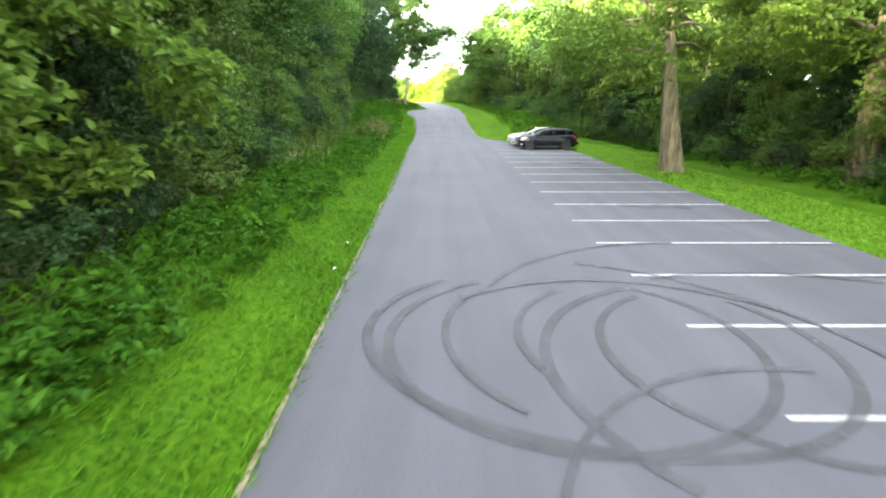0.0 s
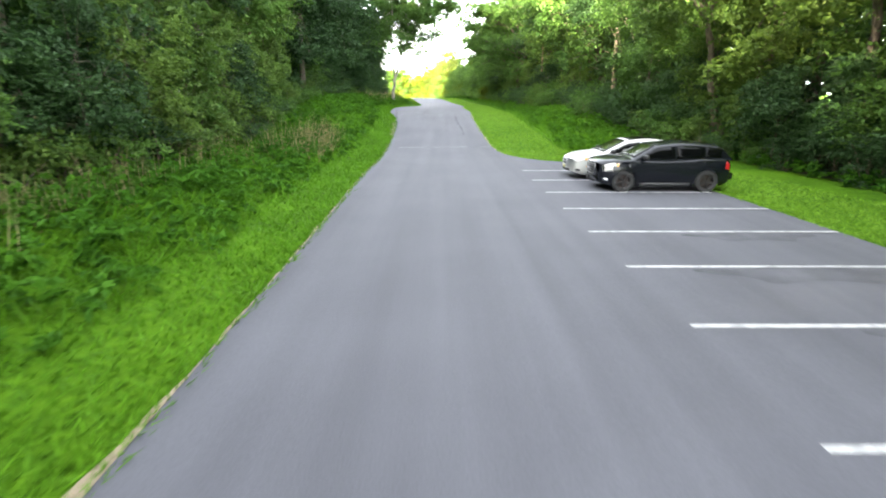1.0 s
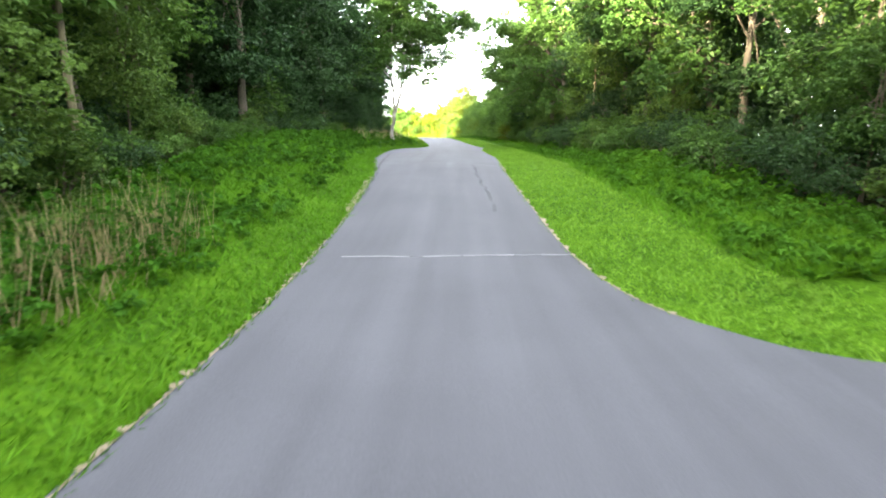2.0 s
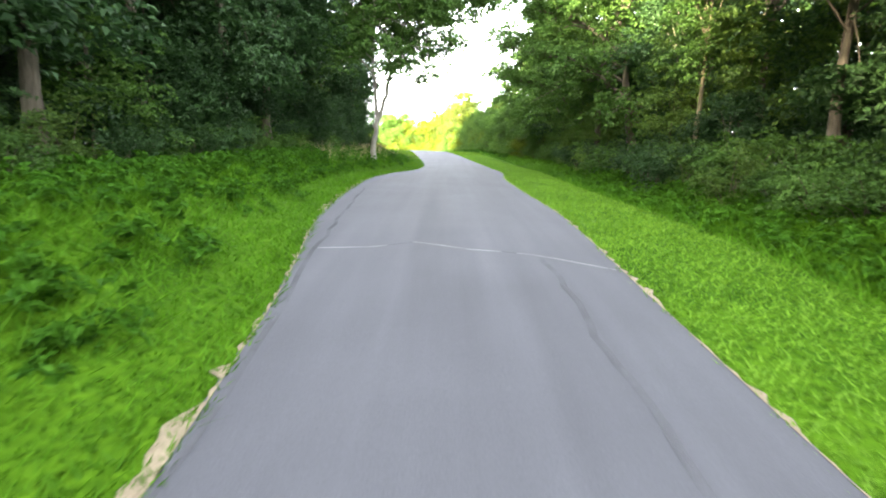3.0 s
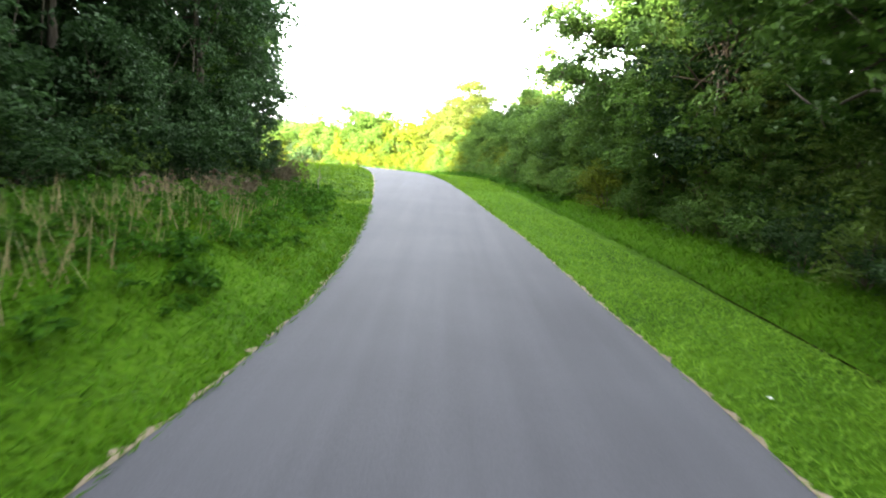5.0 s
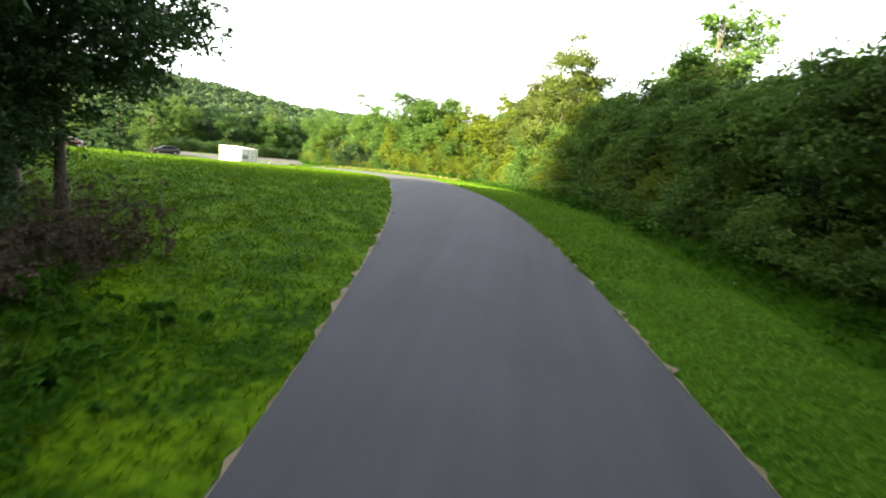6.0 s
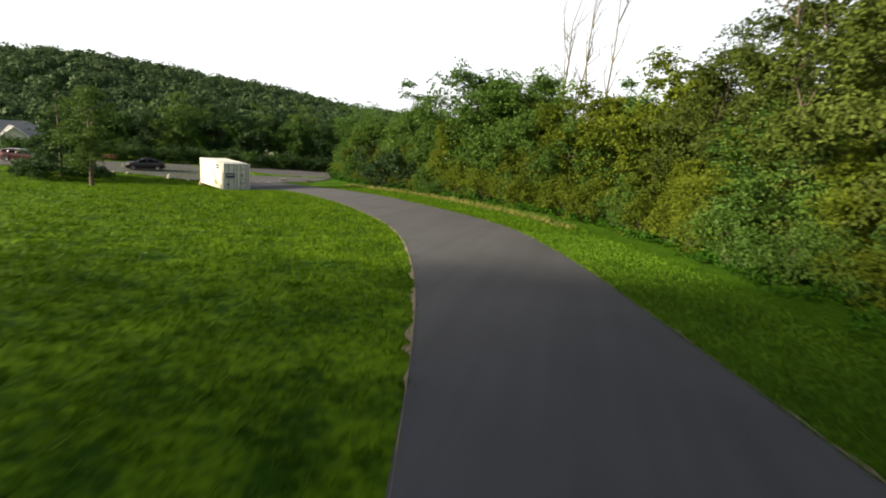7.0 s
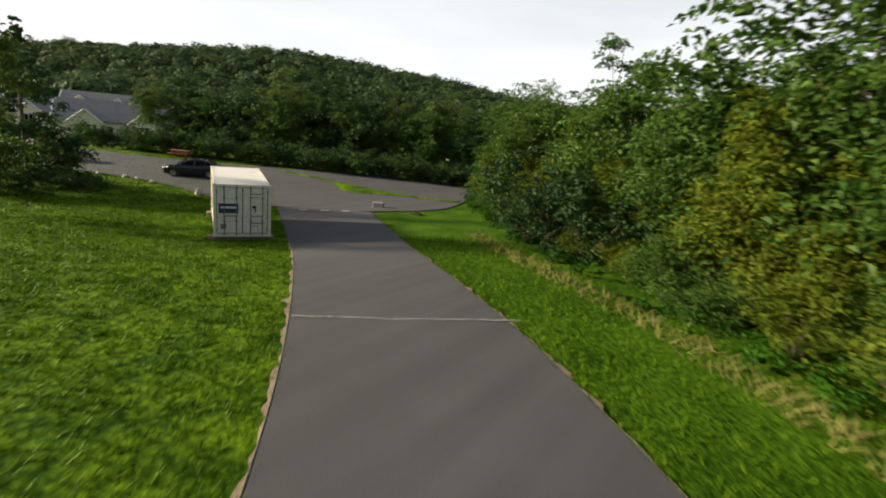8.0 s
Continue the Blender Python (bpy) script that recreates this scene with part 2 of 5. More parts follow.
def base_z(x, y):
    z = np.interp(y, prof_y, prof_z)
    d = np.maximum(0, -x - 10)
    z = z - (0.0603 * d + 0.00071 * d * d) * step(y, 118, 162)
    z = z + 2.0 * np.exp(-((x + 48) ** 2 + (y - 158) ** 2) / 650)
    z = z - 0.55 * np.exp(-((x + 41.2) ** 2 + (y - 184.4) ** 2) / 40)
    z = -1.75 + 0.2 * np.log1p(np.exp(np.minimum((z + 1.75) / 0.2, 60))) - 0.06
    return z


def cut_q(y):
    """How far beyond the asphalt the mown verge ends."""
    return np.interp(y, [70, 84, 92, 97, 104, 112, 121, 134], [3.6, 3.9, 3.6, 3.4, 3.9, 4.4, 4.7, 4.9])


def ground_z(x, y):
    """Height of the ground, for arrays: the base, banks beside the road, and a ditch."""
    x, y = np.asarray(x, float), np.asarray(y, float)
    z = base_z(x, y)
    near = (np.abs(x) < 90) & (y > -70) & (y < 210)
    if near.any():
        l, r = off_road(x[near], y[near])
        yy = y[near]
        bank = step(l, 0.6, 4.5) * (0.45 + 0.75 * step(yy, 48, 70)) * (1 - step(yy, 104, 122))
        c = cut_q(yy)
        ditch = -0.42 * step(r, c - 0.1, c + 0.7) * (1 - step(r, c + 0.8, c + 2.6)) * step(yy, 70, 84) * (1 - step(yy, 122, 134))
        bank_r = 0.5 * step(r, 4.6, 8.0) * step(yy, 48, 62) * (1 - step(yy, 150, 170))
        lift = np.where(l > 0, bank, 0) + np.where(r > 0, ditch + bank_r, 0)
        low = np.where((l < -0.5) & (r < -0.5), -0.03, 0)
        add = np.zeros(x.shape)
        add[near] = lift + low
        z = z + add
    return z + far_rise(x, y)


def far_rise(x, y):
    """The wooded ridge beyond the valley, and the floor of the valley falling away."""
    dx, dy = x + 20, y - 170
    d = np.hypot(dx, dy)
    az = np.degrees(np.arctan2(-dx, dy))
    ridge = np.interp(az, [-180, -60, 0, 24, 33, 45, 52, 60, 72, 95, 130, 180], [10, 8, 14, 20, 31, 41, 43, 35, 22, 14, 10, 10])
    return ridge * step(d, 260, 520) - 3.5 * step(d, 62, 105) * np.maximum(step(-x, 66, 96), step(y, 212, 250))


def z_at(x, y):
    return float(ground_z(np.array([x]), np.array([y]))[0])


# ---- meshes ----
def mesh_object(name, verts, faces, mat, parent=None, smooth=False, label=""):
    me = bpy.data.meshes.new(name)
    me.from_pydata([tuple(v) for v in verts], [], [tuple(f) for f in faces])
    me.materials.append(mat)
    if smooth:
        me.shade_smooth()
    ob = new(name, me)
    if parent is not None:
        ob.parent = parent
    if label:
        ob["label"] = label
    return ob


def part(name, bm, mat, parent, label="", smooth=False):
    me = bpy.data.meshes.new(name)
    bm.to_mesh(me)
    bm.free()
    me.materials.append(mat)
    if smooth:
        me.shade_smooth()
    ob = new(name, me)
    ob.parent = parent
    if label:
        ob["label"] = label
    return ob


def grid_mesh(us, vs):
    n, m = len(us), len(vs)
    return [(j * n + i, j * n + i + 1, (j + 1) * n + i + 1, (j + 1) * n + i) for j in range(m - 1) for i in range(n - 1)]


def edge_at(y):
    """Where the road's middle runs, to tell the meadow from the verge."""
    return float(np.interp(y, edge[:, 1], (edge[:, 0] + edge[:, 2]) / 2))


# ---- ground, one sheet to the horizon ----
gx = np.unique(np.concatenate([np.arange(-34, 2, 0.7), np.arange(2, 10, 0.35), np.arange(10, 22.01, 0.7), np.arange(-80, -34, 2.5), np.arange(22, 60, 4), np.linspace(-1400, -80, 50), np.linspace(60, 900, 24)]))
gy = np.unique(np.concatenate([np.arange(-20, 202, 0.9), np.arange(202, 300, 5), np.linspace(300, 1500, 50), np.linspace(-500, -20, 20)]))
GX, GY = np.meshgrid(gx, gy)
GZ = ground_z(GX.ravel(), GY.ravel())
ground = mesh_object("ground", np.column_stack([GX.ravel(), GY.ravel(), GZ]), grid_mesh(gx, gy), TURF, smooth=True)
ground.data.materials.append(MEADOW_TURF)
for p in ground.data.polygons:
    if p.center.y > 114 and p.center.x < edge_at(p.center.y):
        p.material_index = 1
tagged(ground, "mown green grass verges and meadow rolling over banks", "ground", kind="structure")

# ---- asphalt road and parking bay strip ----
ACROSS = 13
rv = []
wob = np.random.default_rng(5)
jit = np.convolve(wob.normal(0, 0.10, len(edge) + 8), np.ones(3) / 3, "same")[4:-4]
for i, (lx, ly, rx, ry) in enumerate(edge):
    for k in range(ACROSS):
        t = k / (ACROSS - 1)
        s = t + (jit[i] * (1 - t) * 0.25 if k < 3 else 0) / 6
        rv.append((lx + (rx - lx) * s, ly + (ry - ly) * s))
rv = np.array(rv)
rz = base_z(rv[:, 0], rv[:, 1]) + 0.03
crown = np.tile(np.minimum(1, 4 * np.linspace(0, 1, ACROSS) * (1 - np.linspace(0, 1, ACROSS))) * 0.03, len(edge))
nrow = len(edge)
top = np.column_stack([rv, rz + crown])
faces = grid_mesh(range(ACROSS), range(nrow))
skirt = top.copy()
skirt[:, 2] -= 0.25
verts = np.vstack([top, top, skirt])
n0 = len(top)
for j in range(nrow - 1):
    for k, flip in ((0, True), (ACROSS - 1, False)):
        a, b = n0 + j * ACROSS + k, n0 + (j + 1) * ACROSS + k
        faces.append((a, b, b + n0, a + n0) if flip else (b, a, a + n0, b + n0))
road = mesh_object("road", verts, faces, ASPHALT, smooth=True)
tagged(road, "worn grey asphalt park road widening into parking bays", "road", kind="structure")


def road_z(x, y):
    return float(base_z(np.array([x]), np.array([y]))[0]) + 0.063


# ---- painted parking lines ----
def slab(name, x0, y0, x1, y1, mat, lift=0.004, parent=None, nx=1, thick=0.006):
    """A thin flat marking that follows the asphalt."""
    v, f = [], []
    for i in range(nx + 1):
        x = x0 + (x1 - x0) * i / nx
        for y in (y0, y1):
            v.append((x, y, road_z(x, y) + lift))
    for i in range(nx):
        f.append((2 * i, 2 * i + 2, 2 * i + 3, 2 * i + 1))
    return mesh_object(name, v, f, mat, parent)


STALL = 2.44
for k in range(-6, 16):
    y = 5.0 + STALL * k
    ln = slab("parking_line", 3.4, y - 0.055, (9.55 - 0.018 * y) if k < 13 else 8.6 - 0.9 * (k - 13), y + 0.055, PAINT, nx=4)
    tagged(ln, "worn white painted parking bay line on asphalt", "parking line", "parking lines", "structure")


# ---- trees and shrubs ----
def tube(points, radii, sides=7, flute=0.0):
    """A tapered tube through points: verts and faces."""
    v, f = [], []
    pts = [Vector(p) for p in points]
    for i, p in enumerate(pts):
        d = (pts[min(i + 1, len(pts) - 1)] - pts[max(i - 1, 0)]).normalized()
        a = d.orthogonal().normalized()
        b = d.cross(a)
        for k in range(sides):
            w = 2 * math.pi * k / sides
            r = radii[i] * (1 + flute * math.sin(3 * w + 0.5 * i) + 0.6 * flute * math.sin(7 * w + 1 + 0.3 * i))
            v.append(p + (a * math.cos(w) + b * math.sin(w)) * r)
    for i in range(len(pts) - 1):
        for k in range(sides):
            f.append((i * sides + k, i * sides + (k + 1) % sides, (i + 1) * sides + (k + 1) % sides, (i + 1) * sides + k))
    return v, f


def joined(pieces):
    v, f = [], []
    for pv, pf in pieces:
        n = len(v)
        v.extend(pv)
        f.extend(tuple(i + n for i in face) for face in pf)
    return v, f


def unit(a):
    return a / (np.linalg.norm(a, axis=1)[:, None] + 1e-9)


def leaf_cloud(rng, centres, radii, count, size, flat=0.75, spray=14):
    """Folded leaves in drooping, layered sprays round the outsides of clumps."""
    centres, radii = np.array(centres), np.array(radii)
    w = radii ** 2
    twigs = max(len(centres), count // spray)
    pick = rng.choice(len(centres), twigs, p=w / w.sum())
    d = rng.normal(size=(twigs, 3))
    d[:, 2] = np.abs(d[:, 2]) * np.where(rng.random(twigs) < 0.7, 1, -1)
    d = unit(d)
    reach = radii[pick] * np.minimum(np.abs(rng.normal(0.72, 0.34, twigs)), 1.2)
    base = centres[pick] + d * reach[:, None] * np.array([1, 1, flat])
    out = unit(d * np.array([1, 1, 0]) + rng.normal(0, 0.25, (twigs, 3)) * np.array([1, 1, 0]))
    up = unit(out * 0.4 + np.array([0, 0, 1.0]) + rng.normal(0, 0.28, (twigs, 3)))
    t1 = unit(out - up * np.sum(out * up, axis=1)[:, None])
    t2 = np.cross(up, t1)
    own = rng.integers(0, twigs, count)
    wide = (radii[pick] * rng.uniform(0.35, 0.65, twigs))[own]
    a, q = rng.uniform(0, 2 * np.pi, count), np.sqrt(rng.random(count)) * wide
    u, side_way = q * np.cos(a), q * np.sin(a) * 0.8
    drop = 0.3 * q * q / wide
    pos = base[own] + t1[own] * u[:, None] + t2[own] * side_way[:, None] + rng.normal(0, 0.09, (count, 3)) * wide[:, None]
    pos[:, 2] -= drop
    nrm = unit(up[own] + rng.normal(0, 0.42, (count, 3)))
    tan = unit(np.cross(nrm, rng.normal(size=(count, 3))) + t1[own] * 0.8)
    side = np.cross(nrm, tan)
    ln = (size * (0.6 + 0.7 * rng.random(count)))[:, None]
    fold = nrm * ln * 0.16
    v = np.empty((count * 4, 3))
    v[0::4] = pos - tan * ln * 0.5
    v[1::4] = pos + side * ln * 0.30 + fold
    v[2::4] = pos + tan * ln * 0.5 - nrm * ln * 0.16
    v[3::4] = pos - side * ln * 0.30 + fold
    i = np.arange(count)[:, None] * 4
    return v, np.vstack([np.hstack([i, i + 1, i + 2]), np.hstack([i, i + 2, i + 3])])


def clump_cloud(rng, count, centre, spread, radius, hollow=0.35):
    """Clump centres inside an uneven egg."""
    c, r = [], []
    lob = rng.normal(size=(5, 3))
    while len(c) < count:
        d = rng.normal(size=3)
        d /= np.linalg.norm(d)
        bulge = 1 + 0.22 * sum(math.sin(2.0 * d @ q + q[0] * 5) for q in lob) / 2
        q = d * (hollow + (1 - hollow) * rng.random() ** 0.5) * bulge
        c.append(np.array(centre) + q * np.array(spread))
        r.append(radius * (0.65 + 0.7 * rng.random()))
    return c, r


def make_tree(name, seed, height, spread, clear, girth, leaves, leaf, leaf_mat, bark, label, clumps=34, clump_r=1.0, lean=(0, 0), category="tree", wobble=0.035):
    rng = np.random.default_rng(seed)
    root = new(name)
    wob = rng.normal(0, wobble * height, (6, 2))
    wob[0] = 0
    top = height * 0.86
    spine = []
    for i in range(7):
        t = i / 6
        j = min(i, 5)
        spine.append((lean[0] * t * height + wob[j][0] * t * 0.5, lean[1] * t * height + wob[j][1] * t * 0.5, -0.3 + (top + 0.3) * t))
    rad = [girth * q for q in (1.3, 0.92, 0.72, 0.5, 0.34, 0.2, 0.08)]
    woods = [tube(spine, rad, 9 if girth < 0.4 else 22, 0.0 if girth < 0.4 else 0.09)]
    mid = (height + clear) / 2
    cx, cy = lean[0] * mid, lean[1] * mid
    c, r = clump_cloud(rng, clumps, (cx, cy, mid), (spread, spread, (height - clear) / 2 - clump_r * 0.4), clump_r)
    for k in range(min(14, len(c))):
        e = c[k]
        s = 0.25 + 0.5 * rng.random()
        a = np.array(spine[2]) * (1 - s) + np.array(spine[5]) * s
        m = a * 0.5 + np.array(e) * 0.5 + np.array([0, 0, 0.3])
        woods.append(tube([a, m, e], [girth * 0.26, girth * 0.14, girth * 0.05], 5))
    v, f = joined(woods)
    mesh_object("trunk", v, f, bark, root, smooth=True)
    v, f = leaf_cloud(rng, c, r, leaves, leaf)
    mesh_object("crown", v, f, leaf_mat, root)
    tagged(root, label, category)
    return root


def make_limbed(name, seed, stems, reach, twigs, leaves, leaf, leaf_mat, bark, label, bare=0.45, clump=0.75, hang=0.0):
    """A tree with an open crown: bent stems, limbs along them, twigs along the limbs, leaf sprays at the twig ends."""
    r = np.random.default_rng(seed)
    root = new(name)
    woods, ends, radii = [], [], []
    for points, girth in stems:
        line = smooth_line(points, 5)
        n = len(line)
        line[1:-1] += r.normal(0, 0.05, (n - 2, 3))
        woods.append(tube(line, [girth * (1 - 0.86 * i / (n - 1)) + (0.3 * girth if i == 0 else 0) for i in range(n)], 10, 0.04))
        for k in range(twigs):
            t = bare + (1 - bare) * (k + r.random()) / twigs
            a = line[min(int(t * (n - 1)), n - 1)]
            w = r.uniform(0, 2 * math.pi)
            out = np.array([math.cos(w), math.sin(w), r.uniform(-0.15, 0.65)])
            length = reach * (1.15 - 0.6 * t) * r.uniform(0.6, 1.2)
            knee = a + out * length * 0.55 + np.array([0, 0, 0.12 * length])
            tip = a + out * length + np.array([0, 0, -0.1 * length])
            if tip[2] < hang:
                continue
            limb = smooth_line([a, knee, tip], 4)
            g = girth * (1 - 0.8 * t) * 0.5 + 0.012
            woods.append(tube(limb, [g * (1 - 0.85 * i / (len(limb) - 1)) for i in range(len(limb))], 5))
            for j in range(5):
                b = limb[int(r.integers(3, len(limb)))]
                e = b + r.normal(0, 0.3 * length, 3) * np.array([1, 1, 0.6])
                e[2] = max(e[2], hang)
                woods.append(tube([b, (b + e) / 2 + r.normal(0, 0.05, 3), e], [g * 0.4, g * 0.25, 0.006], 4))
                ends.append(e)
                radii.append(clump * r.uniform(0.6, 1.25))
            ends.append(tip)
            radii.append(clump)
    v, f = joined(woods)
    mesh_object("trunk", v, f, bark, root, smooth=True)
    v, f = leaf_cloud(r, ends, radii, leaves, leaf, spray=18)
    mesh_object("crown", v, f, leaf_mat, root)
    return tagged(root, label, "tree")


def make_shrub(name, seed, height, spread, leaves, leaf, leaf_mat, label, clumps=14, category="shrub"):
    rng = np.random.default_rng(seed)
    root = new(name)
    c, r = clump_cloud(rng, clumps, (0, 0, height * 0.46), (spread, spread, height * 0.42), 0.32 * min(height, spread * 1.3), hollow=0.2)
    woods = []
    for e in c[:9]:
        woods.append(tube([(0.1 * e[0], 0.1 * e[1], -0.2), (e[0] * 0.5, e[1] * 0.5, e[2] * 0.6), e], [0.035, 0.022, 0.008], 5))
    v, f = joined(woods)
    mesh_object("stem", v, f, BARK, root)
    v, f = leaf_cloud(rng, c, r, leaves, leaf, flat=0.9)
    v[:, 2] = np.maximum(v[:, 2], 0.02)
    mesh_object("foliage", v, f, leaf_mat, root)
    tagged(root, label, category)
    return root


rng = np.random.default_rng(11)
placed = {}


def plant(kind, x, y, s=1.0, turn=None, sink=0.0):
    """Sets a copy of a kind at a place, or the first one itself."""
    m = pose(x, y, z_at(x, y) - sink, 0, 0, rng.uniform(0, 360) if turn is None else turn)
    if kind in placed:
        ob = copy_thing(kind, m)
        ob.scale = (s, s, s * rng.uniform(0.9, 1.1))
    else:
        placed[kind] = True
        kind.matrix_basis = m
        kind.scale = (s, s, s)
        ob = kind
    return ob


TALL = [make_tree("broadleaf_tree", 20 + i, 14.5 + 1.2 * i, 3.9, 2.8 - 0.3 * i, 0.24, 13000, 0.26, (LEAF, LEAF_DARK, LEAF_LIGHT)[i], BARK, ("tall green broadleaf tree at the wood's edge", "tall dark green broadleaf tree at the wood's edge", "tall leafy broadleaf tree with dark trunk in the wood")[i], clumps=46, clump_r=1.15) for i in range(3)]
MID = [make_tree("young_tree", 40 + i, 7.5 + i, 2.6, 0.3, 0.085, 8000, 0.21, (LEAF_DARK, LEAF, LEAF_LIGHT)[i], BARK, ("young dark green tree leafy down to the ground", "young green tree leafy down to the ground", "young bright green tree at the wood's edge")[i], clumps=32, clump_r=0.85) for i in range(3)]
SHRUB = [make_shrub("shrub", 60 + i, 2.4 + 0.5 * i, 1.6, 2400, 0.17, (LEAF, LEAF_DARK, LEAF_LIGHT)[i], ("dense green shrub beside the grass", "dense dark green shrub beside the grass", "bright green leafy shrub beside the grass")[i]) for i in range(3)]
GOLD = [make_tree("yellow_green_tree", 80 + i, 8.0 + 2.4 * i, 2.6, 0.4, 0.09, 8500, 0.2, LEAF_YELLOW, BARK, "yellow-green leafy tree rising above the hedge", clumps=32, clump_r=0.85) for i in range(2)]

LUSH = [make_tree("hedge_tree", 240 + i, 9.0, 3.2, 0.2, 0.10, 15000, 0.225, (LEAF_LUSH, LEAF_OLIVE)[i], BARK, ("full rounded green tree in the hedge", "full rounded olive-green tree in the hedge")[i], clumps=46, clump_r=0.95) for i in range(2)]
BUSH = [make_shrub("shrub", 250 + i, 3.0, 1.8, 4200, 0.15, (LEAF_LUSH, LEAF_OLIVE)[i], ("dense green shrub at the foot of the hedge", "olive-green leafy shrub at the foot of the hedge")[i], clumps=20) for i in range(2)]


def edge_x(line, y):
    return float(np.interp(y, line[:, 1], line[:, 0]))


def left_x(y):
    return min(edge_x(LEFT, y), -2.8)


def wood_left(y):
    """Where the foot of the wood runs on the bank side."""
    return float(np.interp(y, [-10, 8, 14, 27, 41, 48, 56, 64, 88, 103, 115, 124], [-5.4, -5.6, -6.6, -8.5, -8.9, -9.6, -10.4, -11.0, -11.2, -11.2, -10.6, -10.2]))


def wood_right(y):
    """Where the foot of the wood runs beyond the bays and the verge."""
    return float(np.interp(y, [0, 22, 30, 40, 48, 56, 64, 72, 84, 92, 103, 112, 125], [17.4, 17.0, 15.6, 14.2, 12.8, 11.4, 10.0, 9.6, 8.8, 9.3, 10.3, 10.7, 9.8]))


def right_x(y):
    return 9.2 if y < 46 else max(edge_x(RIGHT, y), 3.2)


# the woods on both sides of the road
for wood, way, last in ((wood_left, -1, 121.5), (wood_right, 1, 114)):
    for row, (dist, kinds, gap, s0) in enumerate(((1.5, MID, 2.9, 0.72), (4.0, TALL, 4.8, 0.98), (8.5, TALL, 7.6, 1.15))):
        y = -12.0 + row
        while y < last - 2 * row:
            k = int(rng.integers(3))
            if row == 0 and way < 0 and y < 15:
                y += gap
                continue
            if row == 0 and 52 < y < 110 and rng.random() < 0.5:
                y += gap * 0.8
                continue
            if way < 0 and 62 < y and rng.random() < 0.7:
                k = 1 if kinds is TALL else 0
            plant(kinds[k], wood(y) + way * (dist + rng.uniform(-0.5, 1.0)), y, s0 * rng.uniform(0.88, 1.14) * (1.12 if way < 0 and row else 1.0))
            y += gap * rng.uniform(0.75, 1.25)
    y = -8.0
    while y < last:
        if way > 0 or y > 14:
            plant(SHRUB[int(rng.integers(3))], wood(y) + way * rng.uniform(0.1, 1.3), y, rng.uniform(0.45, 0.9))
        y += rng.uniform(1.1, 2.0)
    for y in np.arange(44, last, 2.3):
        plant(SHRUB[int(rng.integers(2))], wood(y) + way * rng.uniform(1.8, 3.4), y, rng.uniform(0.85, 1.25))
maple = make_tree("bright_tree", 171, 9.5, 3.3, 0.9, 0.09, 17000, 0.24, LEAF_FRESH, BARK, "bright yellow-green tree hanging over the weeds", clumps=60, clump_r=0.8)
plant(maple, -8.1, 9.2, 1.0, 0)
plant(maple, -8.6, 4.4, 1.0, 120)
for x, y, q in ((-7.3, 9.4, 0.62), (-7.6, 8.0, 0.6), (-7.8, 5.0, 0.62), (-7.2, 11.4, 0.55), (-7.5, 3.2, 0.6)):
    plant(SHRUB[1], x, y, q, 50 * y)
for x, y, q in ((-9.2, 6.5, 0.8), (-9.6, 10.5, 0.8), (-8.9, 13.6, 0.75), (-9.0, 2.5, 0.8)):
    plant(MID[0], x, y, q)
for x, y, q in ((-12.4, 82.0, 1.2), (-12.2, 88.0, 1.2), (-13.0, 76.0, 1.2), (-12.6, 70.0, 1.15)):
    plant(TALL[1], x, y, q)
for x, y, s in ((-12.5, 112.5, 0.9), (-15.0, 116.5, 1.0), (-17.0, 121.5, 1.0), (-16.5, 112.0, 1.0), (-21.0, 118.0, 1.1), (-24.0, 122.0, 1.0)):
    plant(MID[0], x, y, s)
spreading = make_tree("spreading_tree", 151, 15.0, 5.6, 3.2, 0.27, 15000, 0.27, LEAF, BARK, "wide spreading green tree leaning over the verge", clumps=64, clump_r=1.15)
for x, y, s in ((11.9, 117.5, 1.0), (12.6, 104.8, 1.0), (11.0, 96.5, 1.0)):
    plant(spreading, x, y, s)
dark_spread = make_tree("spreading_tree", 153, 14.5, 6.0, 3.0, 0.27, 22000, 0.27, LEAF_DARK, BARK, "dark spreading tree at the corner of the meadow", clumps=84, clump_r=1.15)
# Trees out of view, added to keep low sun off the near meadow.
for x, y, q in ((-17.0, 108.5, 1.05), (-20.5, 111.0, 1.1), (-23.0, 106.0, 1.1), (-26.0, 110.0, 1.1), (-24.0, 121.5, 1.1), (-28.0, 118.5, 1.1), (-22.0, 115.5, 1.1), (-31.0, 123.5, 1.1)):
    plant(TALL[1], x, y, q, 40 * y)
plant(dark_spread, -15.5, 125.2, 1.0, 0)
plant(TALL[1], -14.6, 121.6, 0.95, 30)
plant(MID[0], -14.6, 124.4, 0.8, 30)
plant(dark_spread, -18.2, 129.0, 0.95, 90)
plant(dark_spread, -14.6, 127.3, 0.64, 200)
plant(MID[0], -16.8, 127.8, 0.6, 75)
plant(MID[0], -12.2, 118.5, 0.85)
plant(MID[0], -13.6, 120.4, 0.9)
plant(MID[0], -10.9, 120.6, 0.55)
plant(TALL[1], 11.6, 116.6, 1.0)
plant(TALL[2], 12.8, 119.5, 1.1)
plant(TALL[1], -12.2, 116.6, 0.9)

# second rank of dark trees behind the bank, added to close gaps and block sun
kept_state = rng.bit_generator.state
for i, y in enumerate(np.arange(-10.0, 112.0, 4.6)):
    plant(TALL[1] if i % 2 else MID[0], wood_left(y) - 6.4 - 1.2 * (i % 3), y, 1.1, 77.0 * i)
rng.bit_generator.state = kept_state

